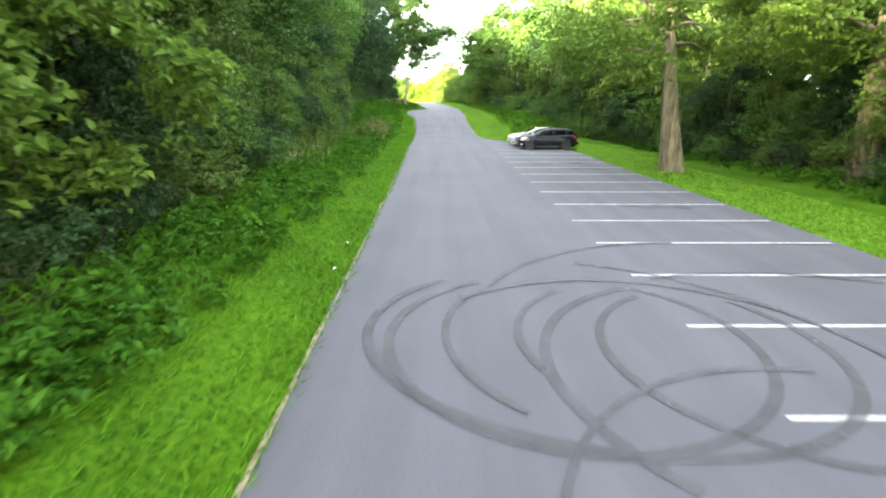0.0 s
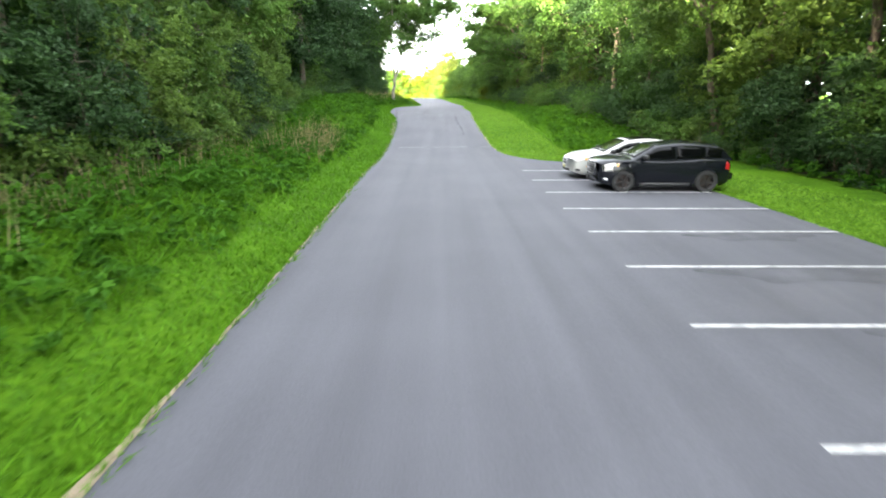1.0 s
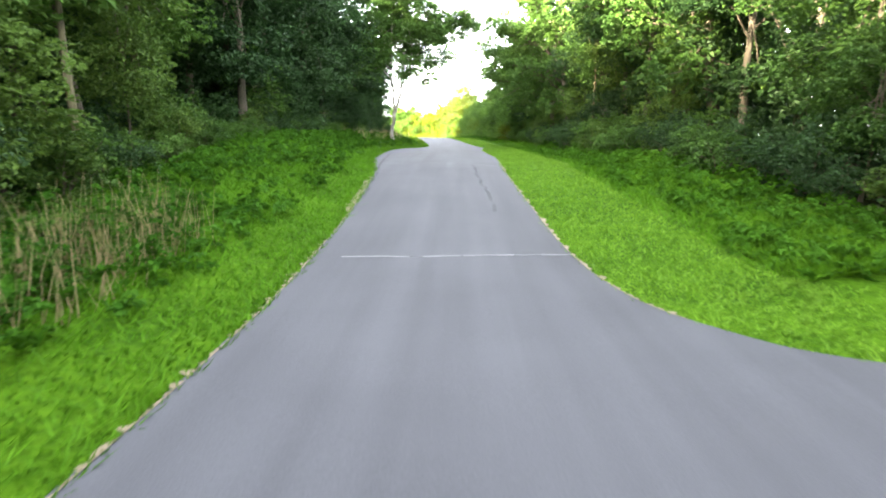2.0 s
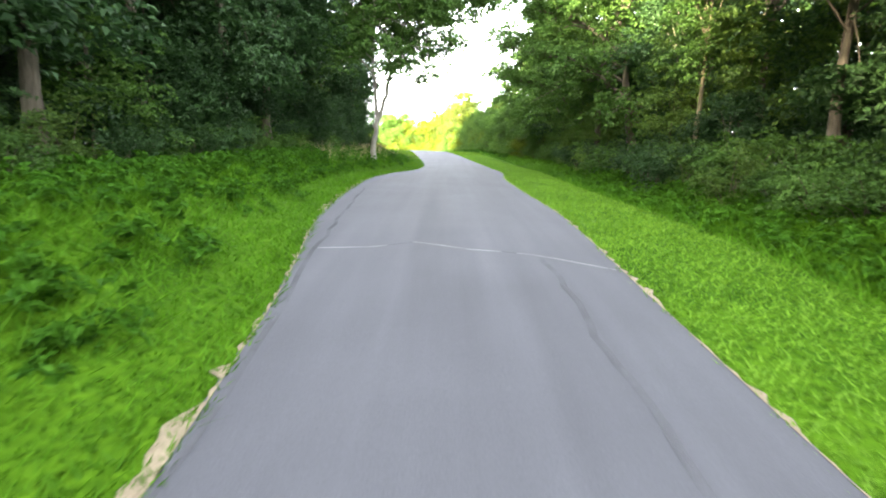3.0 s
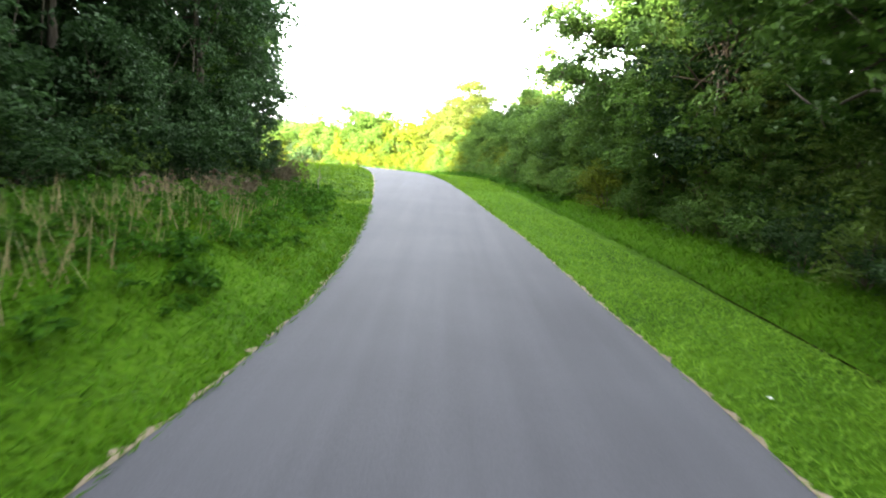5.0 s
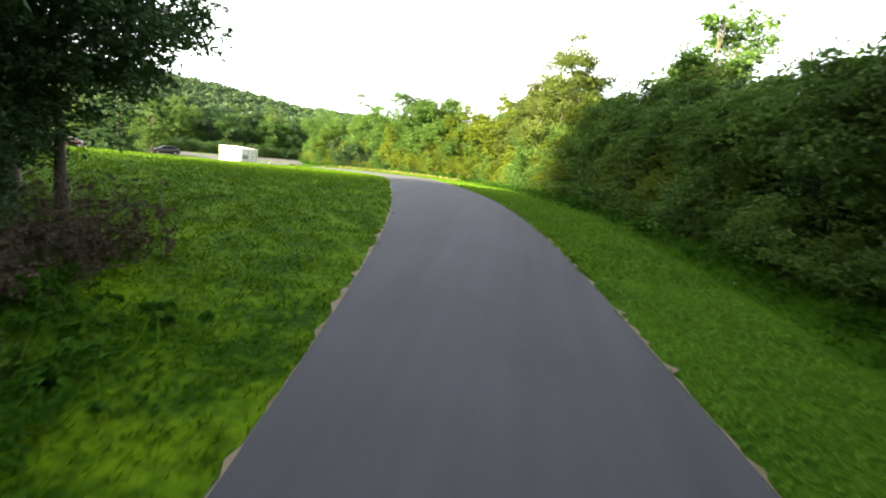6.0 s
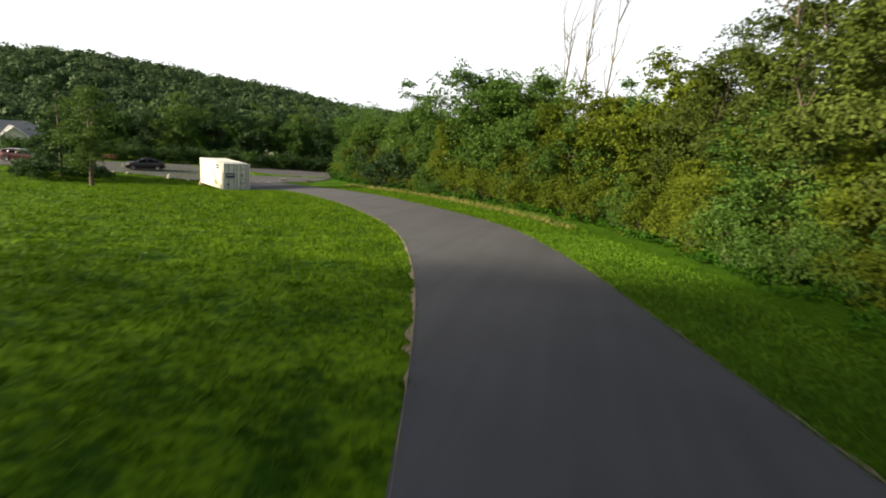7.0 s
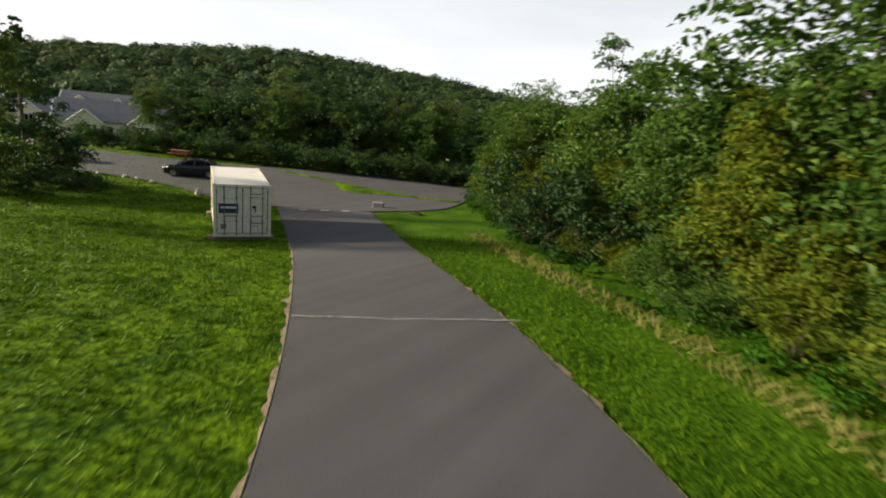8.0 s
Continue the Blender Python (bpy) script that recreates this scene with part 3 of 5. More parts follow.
# hedge of trees along the bend
HEDGE = smooth_line([(10.2, 112), (7.8, 124), (5.4, 133), (3.3, 142), (1.0, 152.5), (-1.8, 164), (-5.5, 173), (-12.5, 179.2), (-19, 184.6), (-26, 190.8), (-33, 198.5), (-40, 207), (-46, 217)], 10)
seg = np.concatenate([[0], np.cumsum(np.hypot(*np.diff(HEDGE, axis=0).T))])


def beside(u, q):
    x, y = np.interp(u, seg, HEDGE[:, 0]), np.interp(u, seg, HEDGE[:, 1])
    x2, y2 = np.interp(u + 0.5, seg, HEDGE[:, 0]), np.interp(u + 0.5, seg, HEDGE[:, 1])
    d = math.hypot(x2 - x, y2 - y) + 1e-6
    return x + (y2 - y) / d * q, y - (x2 - x) / d * q


hedge_rng = np.random.default_rng(31)
for row, (dist, kinds, gap, s0) in enumerate(((0.7, SHRUB, 1.8, 0.85), (2.4, MID, 2.6, 0.72), (3.8, GOLD, 2.7, 0.8), (7.6, MID, 3.2, 0.92), (11.5, MID, 4.4, 1.05))):
    u = 1.0 + row
    while u < seg[-1] - 1:
        x, y = beside(u, dist + rng.uniform(-0.4, 0.7))
        k = kinds[int(rng.integers(len(kinds)))]
        if kinds is MID and k is MID[0]:
            k = MID[1 + int(rng.integers(2))]
        if k is SHRUB[1]:
            k = SHRUB[2]
        if row in (1, 3) and y > 138 and rng.random() < 0.6:
            k = GOLD[0]
        if kinds is GOLD and rng.random() < 0.4:
            k = MID[int(rng.integers(3))]
        pick = int(hedge_rng.random() < (0.66 if y > 150 else 0.12))
        if y > 116:
            k = BUSH[pick] if kinds is SHRUB else LUSH[pick] if kinds is MID else k
        plant(k, x, y, s0 * rng.uniform(0.8, 1.2) * (0.55 if y > 188 and x > -36 else 0.9 if row > 1 and y > 150 else 1.0))
        u += gap * rng.uniform(0.75, 1.25)

# single trees that stand out
big = make_tree("parkside_tree", 101, 13.5, 5.2, 2.7, 0.50, 17000, 0.25, LEAF_FRESH, BARK_WARM, "big tree with thick pale trunk on the grass strip", clumps=58, clump_r=1.15, wobble=0.012, lean=(-0.12, 0.0))
plant(big, 11.4, 26.2, 1.0, 0)
plant(big, 18.0, 22.3, 1.02, 25)
plant(big, 13.5, 5.0, 0.95, 100)
leaner = make_tree("leaning_tree", 104, 13.0, 4.0, 4.5, 0.27, 12000, 0.23, LEAF_LIGHT, BARK, "dark-trunked tree leaning out over the parked cars", clumps=46, lean=(-0.28, -0.05))
plant(leaner, 15.2, 48.6, 1.0, 0)
plant(leaner, 17.5, 42.0, 1.0, 20)
twin = make_limbed("twin_trunk_tree", 107, [
    ([(0, 0, -0.3), (0.15, 0, 1.6), (0.35, 0, 3.4), (0.1, -0.3, 7.5), (0.3, -0.2, 13.0), (0.2, 0.4, 21.5)], 0.24),
    ([(0.3, 0, 2.6), (0.9, 0.1, 4.6), (1.7, 0.2, 7.2), (3.4, 0.4, 9.6), (5.6, 0.6, 11.4), (8.0, 0.8, 12.4)], 0.19),
    ([(2.2, 0.2, 8.0), (2.4, 0.4, 11.2), (3.4, -0.4, 15.5), (3.6, -0.8, 20.5)], 0.13),
    ([(0.2, -0.2, 8.5), (-1.0, 0.5, 12.0), (-2.6, 1.0, 18.5)], 0.12)],
    3.4, 24, 76000, 0.27, LEAF, BARK_PALE, "pale twin-trunked tree reaching over the road", bare=0.24, clump=1.1, hang=6.4)
plant(twin, -6.74, 95.5, 1.0, 0)
overhang = make_limbed("overhanging_tree", 113, [
    ([(0, 0, -0.3), (-0.2, 0.3, 2.5), (-0.6, 0.8, 6.0), (-1.0, 1.2, 10.0), (-1.2, 1.0, 14.5)], 0.34),
    ([(-0.4, 0.5, 4.2), (-2.2, 1.9, 6.0), (-4.2, 3.2, 6.9), (-6.4, 4.8, 7.4)], 0.15),
    ([(-0.7, 0.9, 6.8), (-2.6, 2.4, 8.6), (-4.6, 4.0, 9.6), (-6.6, 5.8, 10.6)], 0.15),
    ([(-0.8, 1.0, 8.0), (-1.8, 2.6, 11.0), (-3.2, 4.2, 13.0)], 0.12)],
    2.8, 16, 23000, 0.25, LEAF, BARK, "dark-limbed tree reaching out over the verge", bare=0.26, clump=0.95)
plant(overhang, 11.6, 119.5, 1.0, 0)
plant(overhang, 12.4, 104.5, 1.12, 24)
plant(overhang, 11.5, 90.0, 1.05, 8)
plant(overhang, 13.8, 66.0, 1.1, 350)
slim = make_tree("slender_tree", 109, 14.0, 2.6, 5.0, 0.15, 7500, 0.23, LEAF, BARK_WARM, "slender tree with bare pale trunk at the wood's edge", clumps=30, clump_r=0.95)
for x, y in ((11.3, 81.0), (-11.6, 54.5)):
    plant(slim, x, y, rng.uniform(0.9, 1.05))


def make_dead_tree(name, seed, height, girth, label, stems=1, bend=0.0, bark=BARK_PALE):
    """A bare tree: stems with forking twigs, no leaves."""
    r = np.random.default_rng(seed)
    root = new(name)
    for s in range(stems):
        pieces = []
        base = np.array([r.normal(0, 1.3), r.normal(0, 0.8), -0.3]) if stems > 1 else np.array([0, 0, -0.3])
        h = height * r.uniform(0.75, 1.05)
        tip = base + np.array([r.normal(0, 0.03 * height) + bend * h, r.normal(0, 0.04 * height), h])
        line = [base * (1 - t) + tip * t + r.normal(0, 0.012 * height, 3) * (t > 0) for t in np.linspace(0, 1, 7)]
        pieces.append(tube(line, [girth * (1 - 0.88 * t) for t in np.linspace(0, 1, 7)], 6))
        for k in range(9):
            a = line[int(r.integers(2, 7))]
            e = a + np.array([r.normal(0, 0.06), r.normal(0, 0.05), 0.12 + 0.12 * r.random()]) * height * 0.9
            m = (a + e) / 2 + r.normal(0, 0.02 * height, 3)
            pieces.append(tube([a, m, e], [girth * 0.33, girth * 0.2, girth * 0.06], 5))
            for j in range(2):
                e2 = m + np.array([r.normal(0, 0.06), r.normal(0, 0.06), 0.1]) * height
                pieces.append(tube([m, e2], [girth * 0.15, girth * 0.04], 4))
        v, f = joined(pieces)
        mesh_object("stem", v, f, bark, root, smooth=True)
    return tagged(root, label, "dead tree")


plant(make_dead_tree("dead_sapling", 21, 2.3, 0.03, "thin bare dead sapling in the rough grass"), -6.9, 118.0, 1.0, 0)
plant(make_dead_tree("dead_tree", 3, 20.0, 0.17, "cluster of tall bare dead trunks above the hedge", stems=5, bark=BARK_WARM), -8.8, 195.5, 0.98, 0)
plant(make_dead_tree("bare_snag", 8, 15.0, 0.2, "bare broken dead limb leaning out of the hedge", bend=-0.25, bark=BARK), 1.6, 164.4, 0.74, 0)
tall_gold = make_tree("tall_yellow_tree", 133, 17.0, 4.0, 1.5, 0.2, 26000, 0.25, LEAF_YELLOW, BARK, "tall yellow-green tree standing above the hedge", clumps=84, clump_r=1.05)
plant(tall_gold, 1.6, 161.5, 0.80, 0)
plant(tall_gold, -1.2, 171.8, 0.70, 140)
plant(tall_gold, 1.6, 175.5, 0.78, 60)
plant(tall_gold, 5.0, 168.0, 0.72, 220)
plant(TALL[2], 3.4, 165.0, 0.82)
plant(tall_gold, 0.6, 167.2, 0.72, 300)
plant(SHRUB[1], -27.6, 192.4, 1.5)
plant(SHRUB[1], -25.6, 191.0, 1.35)
plant(SHRUB[1], -29.6, 194.0, 1.3)
for i, x, y, q in ((0, -18.2, 188.4, 1.36), (0, -14.8, 186.4, 1.3), (0, -12.2, 186.6, 1.24), (0, -21.8, 192.0, 0.84), (0, -26.6, 198.2, 1.0), (0, -34.5, 206.0, 1.05), (0, -38.5, 210.0, 1.08),
                   (1, -9.9, 181.6, 0.92), (1, -7.7, 179.8, 0.97), (1, -5.6, 178.0, 0.99), (1, -3.0, 175.4, 1.2), (1, -24.0, 200.8, 0.92), (1, -22.4, 194.6, 0.72), (1, -29.0, 202.0, 0.9), (0, 4.6, 150.0, 0.86), (0, 7.2, 147.5, 1.0)):
    plant(LUSH[i], x, y, q, 73 * x)
plant(TALL[0], 6.4, 148.5, 0.58)
for x, y, q in ((-38.5, 215.0, 0.72), (-43.5, 221.0, 0.8), (-35.0, 220.0, 0.78), (-46.5, 227.0, 0.9), (-19.8, 199.5, 0.74), (-15.5, 197.0, 0.8)):
    plant(TALL[0], x, y, q)
plant(GOLD[1], -36.0, 211.0, 0.75)
plant(TALL[2], -26.8, 208.0, 0.62)
open_tree = make_tree("airy_tree", 120, 14.0, 2.7, 4.0, 0.2, 6500, 0.26, LEAF, BARK, "airy tall tree with open crown against the sky", clumps=22, clump_r=0.95)
plant(open_tree, -32.2, 213.0, 1.10, 0)
plant(open_tree, 9.4, 149.0, 1.06, 90)
plant(open_tree, -12.6, 118.5, 0.8, 50)
plant(open_tree, -4.0, 196.0, 0.9, 50)
plant(slim, 10.6, 150.2, 0.9, 30)
plant(spreading, 13.4, 122.0, 1.0, 200)
plant(TALL[0], 14.6, 117.0, 1.05, 80)


def make_conifer(name, seed, height, label):
    r = np.random.default_rng(seed)
    root = new(name)
    v, f = tube([(0, 0, -0.2), (0, 0, height * 0.5), (0, 0, height * 0.97)], [0.2, 0.12, 0.02], 7)
    mesh_object("trunk", v, f, BARK, root)
    c, rad = [], []
    for k in range(150):
        t = r.random() ** 1.5
        z = height * (0.07 + 0.91 * t)
        w = (1 - t) * height * 0.38 + 0.15
        a = r.uniform(0, 2 * math.pi)
        q = w * r.uniform(0.5, 1.0)
        c.append((q * math.cos(a), q * math.sin(a), z - 0.12 * q))
        rad.append(0.35 + 0.75 * (1 - t))
    v, f = leaf_cloud(r, c, rad, 30000, 0.24, flat=0.5)
    mesh_object("crown", v, f, LEAF_DARK, root)
    return tagged(root, label, "tree")


conifer = make_conifer("conifer", 5, 13.0, "dark conical evergreen tree beside the far parking lot")
plant(conifer, -59.3, 182.2, 0.80)
lone = make_tree("meadow_tree", 131, 11.0, 3.0, 1.6, 0.2, 8500, 0.23, LEAF_LIGHT, BARK, "single rounded tree with bare trunk at the meadow's edge", clumps=36, clump_r=0.95)
plant(lone, -50.6, 178.0, 0.87)

# trees behind the far parking lot
ROUND = [make_tree("round_tree", 190 + i, 10.5 + i, 4.4, 1.3, 0.2, 12000, 0.34, (LEAF, LEAF_DARK, LEAF_LIGHT)[i], BARK, ("rounded green tree behind the parking lot", "rounded dark green tree behind the parking lot", "rounded light green tree behind the parking lot")[i], clumps=44, clump_r=1.35) for i in range(3)]
for k in range(12):
    t = k / 16
    plant(ROUND[(0, 1, 0, 2, 1)[k % 5]], -47 - 49 * t + rng.uniform(-1.5, 1.5), 222 - 25 * t + rng.uniform(-2, 3), rng.uniform(0.60, 0.80))
for k in range(9):
    t = k / 14
    plant(ROUND[k % 2], -52 - 56 * t + rng.uniform(-2, 2), 236 - 22 * t + rng.uniform(-3, 3), rng.uniform(0.62, 0.8))
plant(ROUND[2], -85.5, 204.0, 0.58, 20)
plant(ROUND[0], -79.0, 207.5, 0.64, 140)
for k in range(9):
    plant(SHRUB[k % 2], -84 - 2.6 * k, 191.5 - 0.6 * k + rng.uniform(-1, 1), rng.uniform(0.9, 1.3) * 0.6)
for k in range(52):
    t = k / 51
    plant(SHRUB[k % 2], -44.5 - 40 * t + rng.uniform(-0.5, 0.5), 218.2 - 23 * t + rng.uniform(-0.6, 0.6), rng.uniform(0.7, 1.1))
for k in range(20):
    t = k / 19
    plant(TALL[k % 3], -30 - 50 * t + rng.uniform(-2, 2), 246 - 22 * t + rng.uniform(-5, 5), rng.uniform(0.55, 0.75))

# depth of the woods, too dense to count
def woods(name, spots, radius, leaves, leaf, mat, label):
    r = np.random.default_rng(len(spots))
    c = np.array(spots)
    v, f = leaf_cloud(r, c, radius * r.uniform(0.7, 1.3, len(c)), leaves, leaf, flat=0.9)
    return tagged(mesh_object(name, v, f, mat), label, "woods", kind="stuff")


def crowns(name, spots, radius, leaves, leaf, mat, label):
    """Far tree crowns as domes of leafage that face outwards."""
    r = np.random.default_rng(len(spots) + 1)
    n = len(spots)
    rad = radius * r.uniform(0.55, 1.0, n) * np.where(r.random(n) < 0.16, 1.45, 1.0)
    own = np.repeat(np.arange(n), leaves)
    d = r.normal(size=(n * leaves, 3))
    d[:, 2] = np.abs(d[:, 2]) * np.where(r.random(n * leaves) < 0.8, 1, -0.5)
    d = unit(d)
    pos = np.array(spots)[own] + d * (rad[own] * r.uniform(0.75, 1.08, n * leaves))[:, None] * np.array([1, 1, 0.95])
    nrm = unit(d + r.normal(0, 0.35, d.shape))
    tan = unit(np.cross(nrm, r.normal(size=d.shape)))
    side = np.cross(nrm, tan)
    ln = (leaf * r.uniform(0.6, 1.3, n * leaves))[:, None]
    v = np.empty((n * leaves * 3, 3))
    v[0::3], v[1::3], v[2::3] = pos - tan * ln * 0.5 - side * ln * 0.35, pos + side * ln * 0.5, pos + tan * ln * 0.55 - side * ln * 0.3
    return tagged(mesh_object(name, v, np.arange(n * leaves * 3).reshape(-1, 3), mat), label, "woods", kind="stuff")


wr = np.random.default_rng(77)
# The two tall woods are unseen, added to block the low sun.
for name, x0, x1, y0, y1, n, top, label in (("deep_woods", -85, -17.5, -45, 119, 1500, 17, "dense dark green woods behind the trees on the bank"), ("deep_woods", 21, 46, -45, 140, 1300, 17, "dense dark green woods behind the trees by the bays"), ("deep_woods", -95, -42, -60, 86, 1700, 31, "unseen tall woods added left of the bank to block the sun"), ("deep_woods", -63, -27, 84, 124, 720, 23, "unseen tall woods added to shade the near meadow")):
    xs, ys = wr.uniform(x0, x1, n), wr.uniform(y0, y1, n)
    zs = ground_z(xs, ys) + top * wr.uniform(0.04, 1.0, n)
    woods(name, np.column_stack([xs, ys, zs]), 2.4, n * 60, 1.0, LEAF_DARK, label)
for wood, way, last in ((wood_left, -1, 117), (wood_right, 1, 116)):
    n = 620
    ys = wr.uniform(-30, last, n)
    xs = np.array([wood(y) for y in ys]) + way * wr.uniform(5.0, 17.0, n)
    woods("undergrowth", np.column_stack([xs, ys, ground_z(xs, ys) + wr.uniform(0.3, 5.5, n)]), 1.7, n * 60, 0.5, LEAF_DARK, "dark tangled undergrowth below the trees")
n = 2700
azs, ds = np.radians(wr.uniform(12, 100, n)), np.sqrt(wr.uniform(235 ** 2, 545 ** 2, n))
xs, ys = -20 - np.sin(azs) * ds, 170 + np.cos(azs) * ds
crowns("far_woods", np.column_stack([xs, ys, ground_z(xs, ys) + wr.uniform(2.0, 5.5, n)]), 6.6, 110, 2.1, LEAF_HILL_HAZE, "wooded hillside of green trees beyond the valley")
n = 700
azs, ds = np.radians(wr.uniform(5, 105, n)), wr.uniform(88, 235, n)
ds = np.where(azs > radians(57), np.maximum(ds, wr.uniform(150, 235, n)), ds)
xs, ys = -20 - np.sin(azs) * ds, 170 + np.cos(azs) * ds
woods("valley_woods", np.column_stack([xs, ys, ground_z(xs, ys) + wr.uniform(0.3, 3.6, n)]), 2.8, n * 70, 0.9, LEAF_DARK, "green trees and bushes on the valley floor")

# ---- floor of the woods, tree shade put into its dark soil colour ----
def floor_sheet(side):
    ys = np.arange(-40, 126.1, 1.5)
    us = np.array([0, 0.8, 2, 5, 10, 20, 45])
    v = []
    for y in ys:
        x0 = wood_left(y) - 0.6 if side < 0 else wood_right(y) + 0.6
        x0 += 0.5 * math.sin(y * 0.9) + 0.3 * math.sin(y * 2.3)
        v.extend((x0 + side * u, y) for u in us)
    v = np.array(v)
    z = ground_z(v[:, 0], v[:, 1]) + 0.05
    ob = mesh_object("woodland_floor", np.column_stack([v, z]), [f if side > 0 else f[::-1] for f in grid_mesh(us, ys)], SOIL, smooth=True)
    return tagged(ob, "leaf-littered soil darkened for the shade under the trees", "ground", kind="structure")


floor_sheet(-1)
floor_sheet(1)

# ---- grass, weeds, dry stalks ----
def blades(name, count, y0, y1, near, far, side, height, width, mat, label, power=1.4, bend=0.9):
    r = np.random.default_rng(int(count + y1))
    line = LEFT if side < 0 else RIGHT
    arc = np.concatenate([[0], np.cumsum(np.hypot(*np.diff(line, axis=0).T))])
    lo, hi = np.interp([y0, y1], line[:, 1], arc)
    u = r.uniform(lo, hi, count)
    x, y = np.interp(u, arc, line[:, 0]), np.interp(u, arc, line[:, 1])
    x2, y2 = np.interp(u + 0.3, arc, line[:, 0]), np.interp(u + 0.3, arc, line[:, 1])
    d = np.hypot(x2 - x, y2 - y) + 1e-6
    q = near + (far - near) * r.random(count) ** power
    x, y = x + side * (y2 - y) / d * q, y - side * (x2 - x) / d * q
    z = ground_z(x, y) - 0.01
    a = r.uniform(0, 2 * np.pi, count)
    h = height * r.uniform(0.5, 1.3, count)
    ca, sa = np.cos(a) * width, np.sin(a) * width
    tip = r.normal(0, bend, (count, 2)) * h[:, None]
    v = np.empty((count * 3, 3))
    v[0::3] = np.column_stack([x - ca, y - sa, z])
    v[1::3] = np.column_stack([x + ca, y + sa, z])
    v[2::3] = np.column_stack([x + tip[:, 0], y + tip[:, 1], z + h])
    return tagged(mesh_object(name, v, np.arange(count * 3).reshape(-1, 3), mat), label, "grass", kind="stuff")


blades("verge_grass", 90000, -6, 118, -0.06, 4.2, -1, 0.13, 0.02, BLADE, "short mown green grass along the asphalt edge")
blades("verge_grass", 90000, -6, 134, -0.06, 3.7, 1, 0.09, 0.02, MOWN, "short pale mown grass along the verge", power=1.1)
# Paler blades make up for light missing on this stretch of verge.
blades("verge_grass", 24000, 134, 166, -0.06, 4.6, 1, 0.10, 0.02, MOWN, "short mown grass along the inner verge, paled to look lit")
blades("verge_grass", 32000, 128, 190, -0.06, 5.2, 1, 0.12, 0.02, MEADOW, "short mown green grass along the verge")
def meadow(count, label):
    r = np.random.default_rng(4)
    x, y = r.uniform(-75, 0, count * 3), r.uniform(104, 200, count * 3)
    l, rr = off_road(x, y)
    keep = (l > 0.02) & (rr < 0) & (r.random(count * 3) < np.clip(12 / (8 + l), 0.12, 1))
    x, y, l = x[keep][:count], y[keep][:count], l[keep][:count]
    n = len(x)
    tuft = r.integers(0, n, n)
    keep = (r.random(n) < 0.62) & (l[tuft // 12] < 14)
    x = np.where(keep, x[tuft // 12] + r.normal(0, 0.1, n), x)
    y = np.where(keep, y[tuft // 12] + r.normal(0, 0.1, n), y)
    l = np.where(keep, l[tuft // 12], l)
    z = ground_z(x, y) - 0.01
    a, h = r.uniform(0, 2 * np.pi, n), 0.12 * r.uniform(0.5, 1.4, n)
    w = 0.018 + 0.0016 * l
    tip = r.normal(0, 0.9, (n, 2)) * h[:, None]
    v = np.empty((n * 3, 3))
    v[0::3] = np.column_stack([x - np.cos(a) * w, y - np.sin(a) * w, z])
    v[1::3] = np.column_stack([x + np.cos(a) * w, y + np.sin(a) * w, z])
    v[2::3] = np.column_stack([x + tip[:, 0], y + tip[:, 1], z + h])
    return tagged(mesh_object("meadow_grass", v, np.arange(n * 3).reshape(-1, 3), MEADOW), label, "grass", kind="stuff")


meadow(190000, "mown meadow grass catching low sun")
blades("tall_grass", 42000, -6, 122, 1.6, 8.5, -1, 0.4, 0.022, BLADE, "unmown tall green grass on the bank", power=0.7)
blades("rough_grass", 40000, 62, 132, 4.1, 8.6, 1, 0.24, 0.022, BLADE, "lush rough green grass beyond the ditch", power=0.9)
blades("tall_grass", 13000, 46, 97, 3.6, 7.4, 1, 0.42, 0.02, BLADE, "unmown tall grass below the wood's edge", power=0.8)
blades("tall_grass", 1700, 168, 190, 3.4, 4.5, 1, 0.32, 0.02, STRAW, "strip of dry straw-coloured grass along the hedge", power=0.9)
blades("dry_weeds", 260, 43, 50, 2.2, 3.6, -1, 1.2, 0.012, DRY, "dry brown weed stalks standing in tall weeds", power=0.8, bend=0.22)
blades("dry_weeds", 110, 22, 29, 3.4, 5.2, -1, 1.2, 0.012, DRY, "dry brown weed stalks standing in the grass", power=0.8, bend=0.22)
blades("dry_weeds", 900, 88, 110, 2.6, 5.4, -1, 0.9, 0.012, DRY, "dry brown weed stalks below the trees", power=0.8, bend=0.25)


def weeds(count, y0, y1, near, far, side, rad, label):
    r = np.random.default_rng(count)
    line = LEFT if side < 0 else RIGHT
    y = r.uniform(y0, y1, count)
    x0 = np.array([left_x(v) if side < 0 else right_x(v) for v in y]) + side * near
    x1 = np.array([wood_left(v) if side < 0 else wood_right(v) for v in y]) + side * far
    x = x0 + (x1 - x0) * r.random(count) ** 0.8
    z = ground_z(x, y) + 0.12 + 0.25 * r.random(count)
    v, f = leaf_cloud(r, np.column_stack([x, y, z]), rad * r.uniform(0.6, 1.4, count), count * 20, 0.18, flat=0.8)
    return tagged(mesh_object("weeds", v, f, WEED), label, "weeds", kind="stuff")


weeds(4600, -6, 122, 1.5, 0.8, -1, 0.33, "leafy green weeds covering the bank")
weeds(1900, 47, 96, 3.6, 0.8, 1, 0.33, "leafy green weeds below the trees")
weeds(500, 2, 46, 5.0, 0.8, 1, 0.3, "leafy green weeds under the big trees")
r5 = np.random.default_rng(55)
uu, qq = r5.uniform(14, seg[-1], 900), r5.uniform(-1.3, 0.8, 900)
sp = np.array([beside(u, q) for u, q in zip(uu, qq)])
v, f = leaf_cloud(r5, np.column_stack([sp, ground_z(sp[:, 0], sp[:, 1]) + 0.25]), np.full(900, 0.4), 24000, 0.16)
